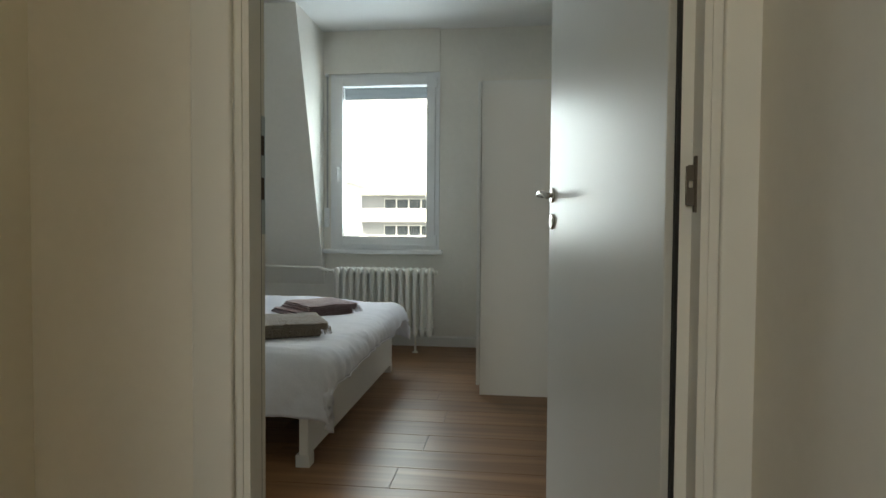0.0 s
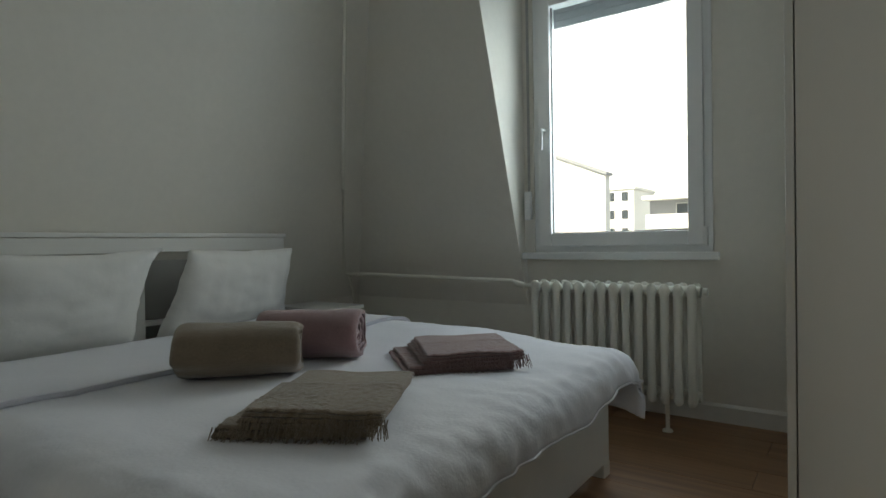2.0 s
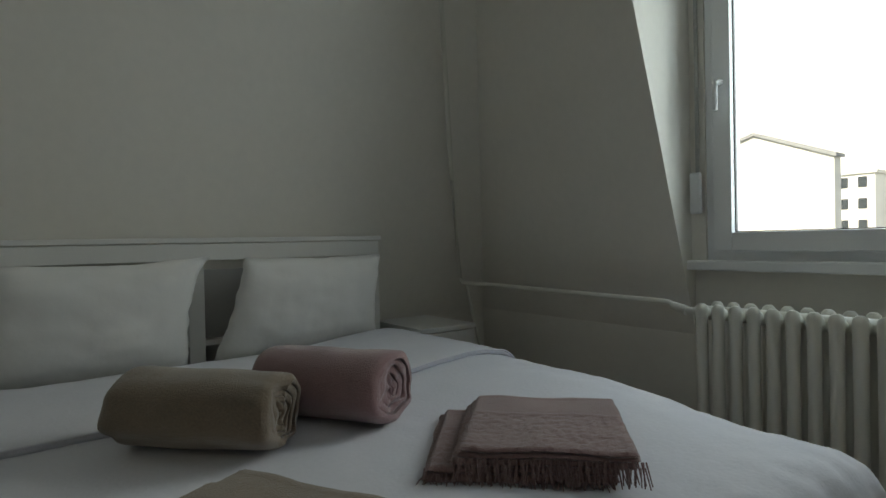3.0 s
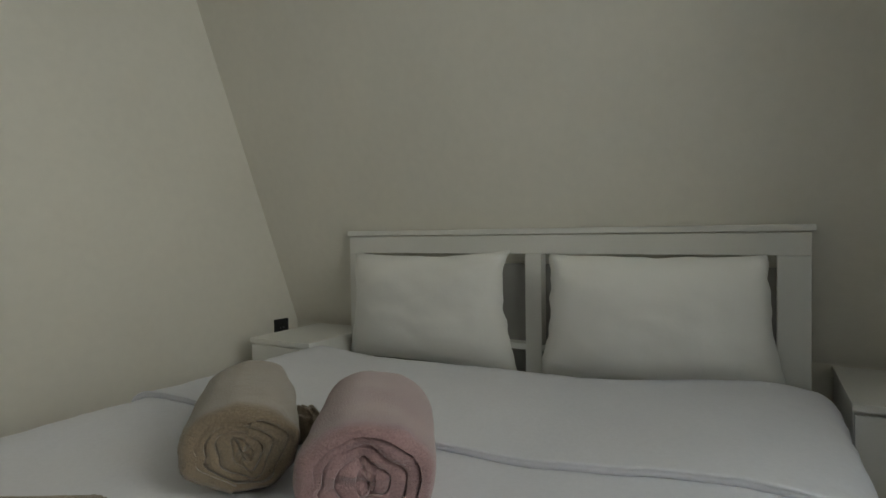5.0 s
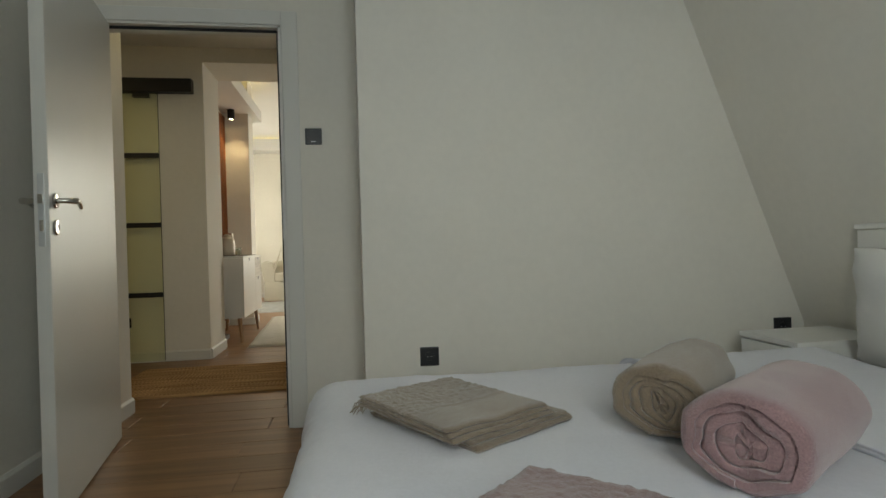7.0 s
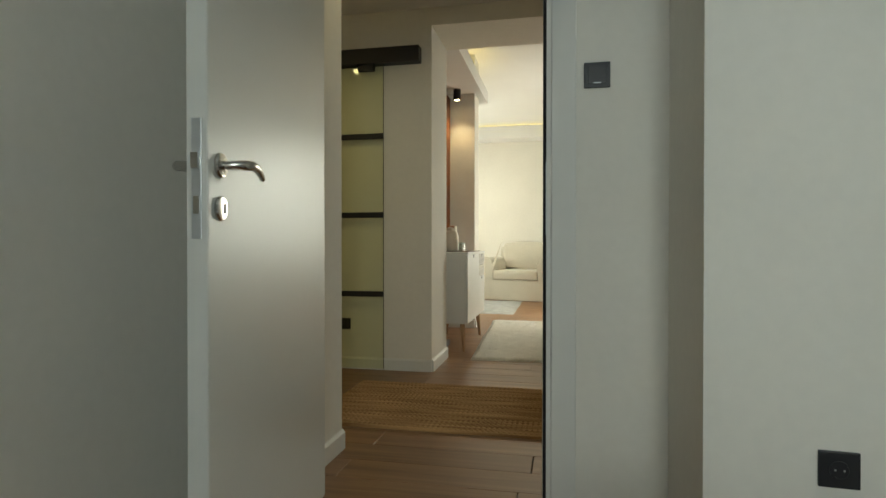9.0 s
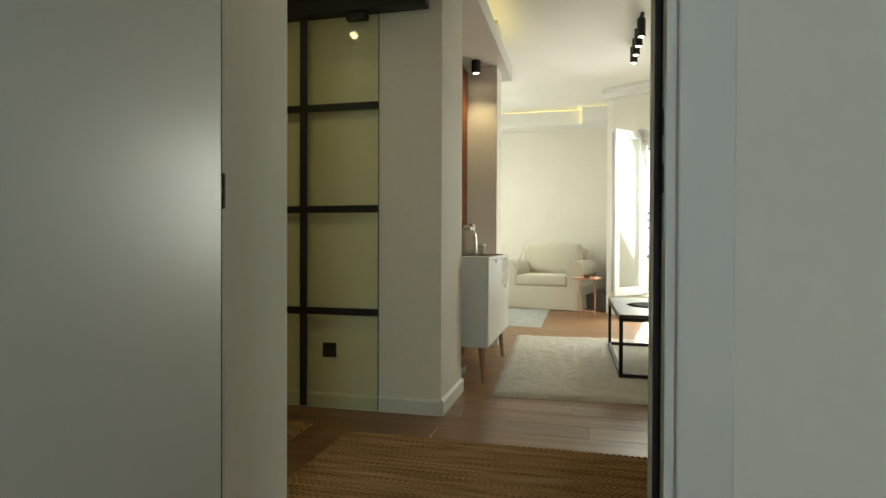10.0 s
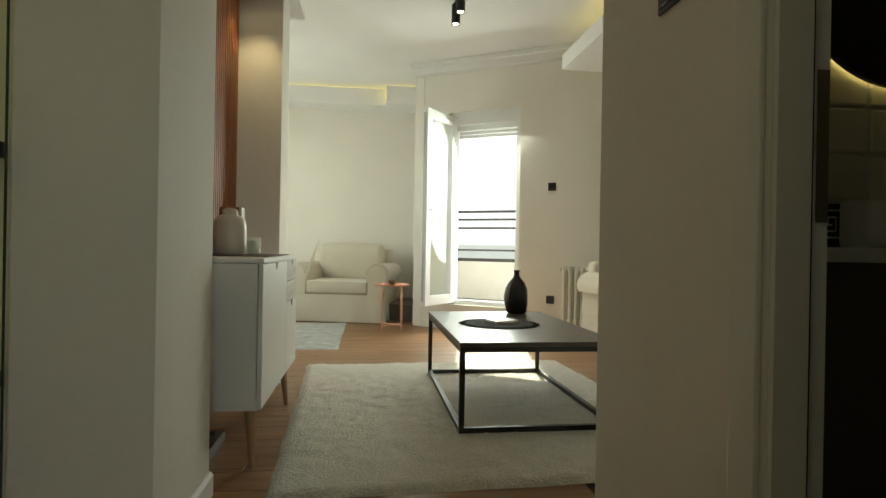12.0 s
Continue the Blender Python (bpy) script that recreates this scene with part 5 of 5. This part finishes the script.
slip_seat("armchair", "beige slipcovered armchair with rolled arms and pleated skirt", "armchair", 1.18, 0.98, pose(0.62, -7.72, 0, 0, 0, 167), 1, 0.93)
slip_seat("sofa", "beige slipcovered sofa with rolled arms", "sofa", 1.9, 0.95, pose(-2.60, -5.22, 0, 0, 0, 180), 2, 0.86)
radl = radiator("ivory column radiator on the living room wall", BW @ pose(1.70, -0.12, 0) @ Matrix.Diagonal((1, 1, 1, 1)), 16, 0.16, 0.74, 0.06, M_RAD)
for x in (0.12, 0.8):
    part("foot", lathe([(0.024, 0.0), (0.022, 0.006), (0.009, 0.014), (0.009, 0.17)], 14), M_RAD, radl, "slim radiator foot", 40).matrix_local = Matrix.Translation((x, -0.05, 0))

M_ROSE = mat("rose_metal", (0.72, 0.40, 0.30), 0.35, metal=0.7, blotch=0.04)
st = thing("side_table", "small round rose-pink metal side table", "side table", pose(0.095, -6.62, 0))
part("tray_top", lathe([(0.17, 0.485), (0.185, 0.487), (0.188, 0.505), (0.184, 0.505), (0.180, 0.492), (0.01, 0.491)], 40), M_ROSE, st, "", 40)
for k in range(4):
    a = math.pi / 4 + k * math.pi / 2
    part("leg", tube([(0.15 * math.cos(a), 0.15 * math.sin(a), 0), (0.15 * math.cos(a), 0.15 * math.sin(a), 0.488)], 0.006, 8), M_ROSE, st, "", 50)
for k in range(2):
    a = math.pi / 4 + k * math.pi / 2
    part("cross_brace", tube([(0.15 * math.cos(a), 0.15 * math.sin(a), 0.06 + k * 0.012), (-0.15 * math.cos(a), -0.15 * math.sin(a), 0.06 + k * 0.012)], 0.005, 8), M_ROSE, st, "", 50)
bowl = tagged(part("small_bowl", lathe([(0.02, 0), (0.035, 0.01), (0.048, 0.035), (0.050, 0.045), (0.046, 0.045), (0.03, 0.014), (0.004, 0.010)], 26), mat("bronze_bowl", (0.20, 0.13, 0.07), 0.35, metal=0.5), None, "", 40), "small bronze bowl on the side table", "bowl")
bowl.matrix_world = pose(0.09, -6.64, 0.492)

# balcony door
bd = on_wall(structure("door_frame_balcony", boxes(((O0, 0.06, OZ0), (O0 + 0.06, 0.13, OZ1 - 0.14)), ((O1 - 0.06, 0.06, OZ0), (O1, 0.13, OZ1 - 0.14)), ((O0 + 0.06, 0.06, OZ0), (O1 - 0.06, 0.13, OZ0 + 0.05)),
                                                    ((O0 + 0.06, 0.06, OZ1 - 0.2), (O1 - 0.06, 0.13, OZ1 - 0.14)), ((O0, 0.03, OZ1 - 0.14), (O1, 0.16, OZ1))), M_PVC, "white plastic balcony door frame with shutter box", "door frame"))
for i in range(3):
    part("shutter_slat", boxes(((O0 + 0.06, 0.15, OZ1 - 0.27 + i * 0.042), (O1 - 0.06, 0.162, OZ1 - 0.232 + i * 0.042)), bevel=0.004), M_PVC, bd)
hinge = BW @ Vector((O0 + 0.04, 0.05, 0))
bl = thing("balcony_door", "white glazed balcony door standing open into the room", "door", Matrix.Translation((hinge.x, hinge.y, 0)) @ Matrix.Rotation(math.atan2(-6.30 - hinge.y, -0.17 - hinge.x), 4, "Z"))
bw, b0, b1 = 0.60, OZ0 + 0.02, OZ1 - 0.06
part("leaf_frame", boxes(((0, -0.035, b0), (0.09, 0.035, b1)), ((bw - 0.09, -0.035, b0), (bw, 0.035, b1)), ((0.09, -0.035, b0), (bw - 0.09, 0.035, b0 + 0.10)), ((0.09, -0.035, b1 - 0.09), (bw - 0.09, 0.035, b1)), bevel=0.004), M_PVC, bl)
pg = part("pane", boxes(((0.088, -0.004, b0 + 0.098), (bw - 0.088, 0.004, b1 - 0.088))), M_GLASS, bl, "clear door pane")
pg.visible_shadow = False
part("handle", tube([(bw - 0.045, 0.035, 1.3), (bw - 0.045, 0.075, 1.3), (bw - 0.045, 0.08, 1.285), (bw - 0.045, 0.08, 1.17)], [0.012, 0.009, 0.009, 0.008], 10), M_PVC, bl, "white door handle", 50)
part("edge_gear", boxes(((bw, -0.012, b0 + 0.05), (bw + 0.003, 0.012, b1 - 0.05))), M_GREYST, bl, "steel locking strip")

w2 = structure("window_2", boxes(((2.34, -7.5, 0.9), (2.41, -7.44, 2.3)), ((2.34, -6.26, 0.9), (2.41, -6.2, 2.3)), ((2.34, -7.44, 0.9), (2.41, -6.26, 0.96)), ((2.34, -7.44, 2.24), (2.41, -6.26, 2.3)), ((2.34, -6.89, 0.96), (2.41, -6.81, 2.24))), M_PVC, "white plastic living room window", "window")
for ya, yb in ((-7.44, -6.89), (-6.81, -6.26)):
    pn = part("pane", boxes(((2.372, ya, 0.96), (2.378, yb, 2.24))), M_GLASS, w2, "clear window pane")
    pn.visible_shadow = False

# ---- outside: balcony and distance ----
M_PLASTER = mat("outside_plaster", (0.72, 0.71, 0.69), 0.85, blotch=0.05, bump=0.3)
M_DKRAIL = mat("dark_rail", (0.05, 0.045, 0.05), 0.5)
on_wall(structure("balcony_floor", boxes(((-1.2, 0.28, -0.1), (3.2, 1.75, 0.2))), mat("balcony_tile", (0.16, 0.15, 0.14), 0.7), "grey balcony floor", "balcony"))
on_wall(structure("balcony_parapet", boxes(((-1.2, 1.6, 0.2), (3.2, 1.75, 0.72))), M_PLASTER, "white balcony parapet", "parapet"))
rl = on_wall(thing("balcony_railing", "dark metal balcony railing with horizontal bars", "railing"))
for z, t in ((0.74, 0.025), (0.88, 0.012), (1.19, 0.014), (1.31, 0.014), (1.42, 0.016)):
    part("rail_bar", boxes(((-1.2, 1.64, z - t), (3.2, 1.68, z + t))), M_DKRAIL, rl)
for x in (-1.1, 2.8):
    part("rail_post", boxes(((x - 0.015, 1.645, 0.72), (x + 0.015, 1.675, 1.42))), M_DKRAIL, rl)

structure("ground", boxes(((-900, -900, -11.0), (900, 900, -10.5))), mat("city_ground", (0.2, 0.2, 0.19), 0.9, blotch=0.3, blotch_scale=0.05), "distant city ground far below the flat", "ground")
M_HAZE = mat("bright_haze", (0.5, 0.5, 0.5), 1.0, blotch=0, emit=((0.90, 0.96, 1.0), 0.46))
structure("backdrop_north", boxes(((-320, 160, -30), (260, 161, 130))), M_HAZE, "bright hazy sky beyond the roofs", "sky")
structure("backdrop_south", boxes(((-320, -181, -30), (260, -180, 110))), M_HAZE, "bright hazy sky beyond the balcony", "sky")
M_FAC = mat("white_facade", (0.72, 0.72, 0.70), 0.85, blotch=0.03, blotch_scale=0.4)
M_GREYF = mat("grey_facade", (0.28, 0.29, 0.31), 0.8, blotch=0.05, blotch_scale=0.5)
M_PANE = mat("dark_pane", (0.05, 0.06, 0.07), 0.1)


def building(label, x0, x1, y, depth, z1, storey, bands, recess, windows, m=None):
    b = thing("apartment_building", label, "building", m)
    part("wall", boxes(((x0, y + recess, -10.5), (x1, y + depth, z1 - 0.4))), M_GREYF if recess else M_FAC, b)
    part("roof", boxes(((x0 - 0.3, y - 0.3, z1 - 0.4), (x1 + 0.3, y + depth, z1))), M_FAC, b)
    for k in range(bands):
        zt = z1 - 0.4 - k * storey
        if recess:
            part("balcony", boxes(((x0, y, zt - storey), (x1, y + recess, zt - storey + 1.45))), M_FAC, b, "white balcony parapet")
        for wx0, wx1 in windows:
            wn = part("window", boxes(((wx0, y + recess - 0.06, zt - storey + (1.0 if not recess else 0.9)), (wx1, y + recess - 0.002, zt - 0.35))), M_FAC, b)
            n = max(1, round((wx1 - wx0) / 1.3))
            for i in range(n):
                a = wx0 + (wx1 - wx0) * i / n
                part("pane", boxes(((a + 0.08, y + recess - 0.09, zt - storey + 1.05), (a + (wx1 - wx0) / n - 0.08, y + recess - 0.061, zt - 0.43))), M_PANE, wn)
    return b


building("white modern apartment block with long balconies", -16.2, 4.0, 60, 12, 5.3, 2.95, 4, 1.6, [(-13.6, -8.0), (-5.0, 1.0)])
building("tall pale apartment block under scaffolding, far off", -34.0, -27.0, 92, 12, 9.4, 2.9, 6, 0.0, [(-33.5, -32.0), (-31.0, -30.0), (-29.0, -27.8)])
gb = thing("gable_house", "white plastered gable end of a neighbouring house", "house")
part("wall", prism([(-17.0, -10.5), (-8.1, -10.5), (-8.1, 3.75), (-10.9, 4.9), (-17.0, 3.2)], "y", 25, 25.6), M_FAC, gb)
part("roof", prism([(-8.0, 3.7), (-8.0, 3.85), (-10.9, 5.03), (-17.1, 3.33), (-17.1, 3.2), (-10.9, 4.9)], "y", 24.9, 25.7), M_GREYF, gb)
building("pale distant apartment block beyond the balcony", -30, -12, -95, 12, 1.5, 2.9, 3, 0.0, [(-28, -25), (-22, -19), (-16, -14)])

# ---- tiles and planks ----
tile_me = to_mesh("tile", boxes(((0.002, 0.0, 0.002), (0.298, 0.010, 0.098)), bevel=0.006, seg=1), M_TILE)
splash = structure("kitchen_splashback", boxes(((3.732, KY0, 0.90), (3.739, KY1, 1.57))), M_TRIM, "white tiled kitchen splashback", "tiled wall")
for r in range(7):
    for c in range(8):
        y = KY1 - 0.3 * c - (0.15 if r % 2 else 0) - 0.005
        if y - 0.3 < KY0:
            continue
        o = new("tile", tile_me)
        o.parent = splash
        o.matrix_local = pose(3.732, y, 0.90 + r * 0.0955, 0, 0, -90) @ Matrix.Diagonal((1, -1, 0.955, 1))
btile_me = to_mesh("tile", boxes(((0.002, 0.0, 0.002), (0.298, 0.012, 0.163)), bevel=0.010, seg=1), M_TILE)
bath_t = structure("bathroom_tiling", boxes(((-1.998, -2.2795, 0.92), (-0.53, -2.272, 2.58))), M_TRIM, "cream bevelled tiles on the bathroom wall", "tiled wall")
for r in range(10):
    for c in range(5):
        o = new("tile", btile_me)
        o.parent = bath_t
        o.location = (-1.99 + c * 0.3 + (0.0 if r % 2 else -0.005), -2.272, 0.925 + r * 0.165)

floor = structure("floor", boxes(((-4.0, -8.6, -0.0139), (4.0, 3.6, -0.0105))), M_JOINT, "brown oak plank floor through the flat", "floor")
PW, PL = 0.186, 1.29
plank_cache = {}
rp = random.Random(11)


def plank(x0, x1, y0, y1):
    w, l = round(x1 - x0, 2), round(y1 - y0, 3)
    if (w, l) not in plank_cache:
        bm = bmesh.new()
        g = 0.0007
        add_box(bm, (g, g, -0.010), (w - g, l - g, 0.0))
        top = [e for e in bm.edges if all(v.co.z > -0.001 for v in e.verts)]
        bmesh.ops.bevel(bm, geom=top, offset=0.0012, segments=1, affect="EDGES")
        plank_cache[w, l] = to_mesh("plank", bm, M_FLOOR)
    o = new("plank", plank_cache[w, l])
    o.parent = floor
    o.location = (x0, y0, 0)


row = 0
y = 3.52 - 20 * PW
y_top = 3.52
k = 0
while y_top > -8.4:
    y_lo = y_top - PW
    ym = (y_top + y_lo) / 2
    if ym > -0.05:
        xa, xb = X_W, X_E
    elif ym > PY0:
        xa, xb = -0.5, 2.86
    else:
        line = -0.25 + (ym + 6.97) / 0.534 * -0.845
        xa, xb = max(-3.6, line - 0.25 if ym > -6.97 else -0.26), (3.74 if ym > -5.1 else 2.3)
    start = 0.16 - 6 * PL + (0.0 if k % 2 else PL * 0.5) + 0.06 * math.sin(k * 2.3)
    x = start
    while x < xb:
        a, b = max(x, xa), min(x + PL, xb)
        if b - a > 0.05:
            plank(a, b, y_lo, y_top)
        x += PL
    y_top = y_lo
    k += 1
structure("floor_bathroom", boxes(((-2.0, -2.28, -0.0104), (XHW - 0.12, -0.1, 0.001))), mat("bath_floor", (0.4, 0.37, 0.33), 0.4), "beige bathroom floor", "floor")
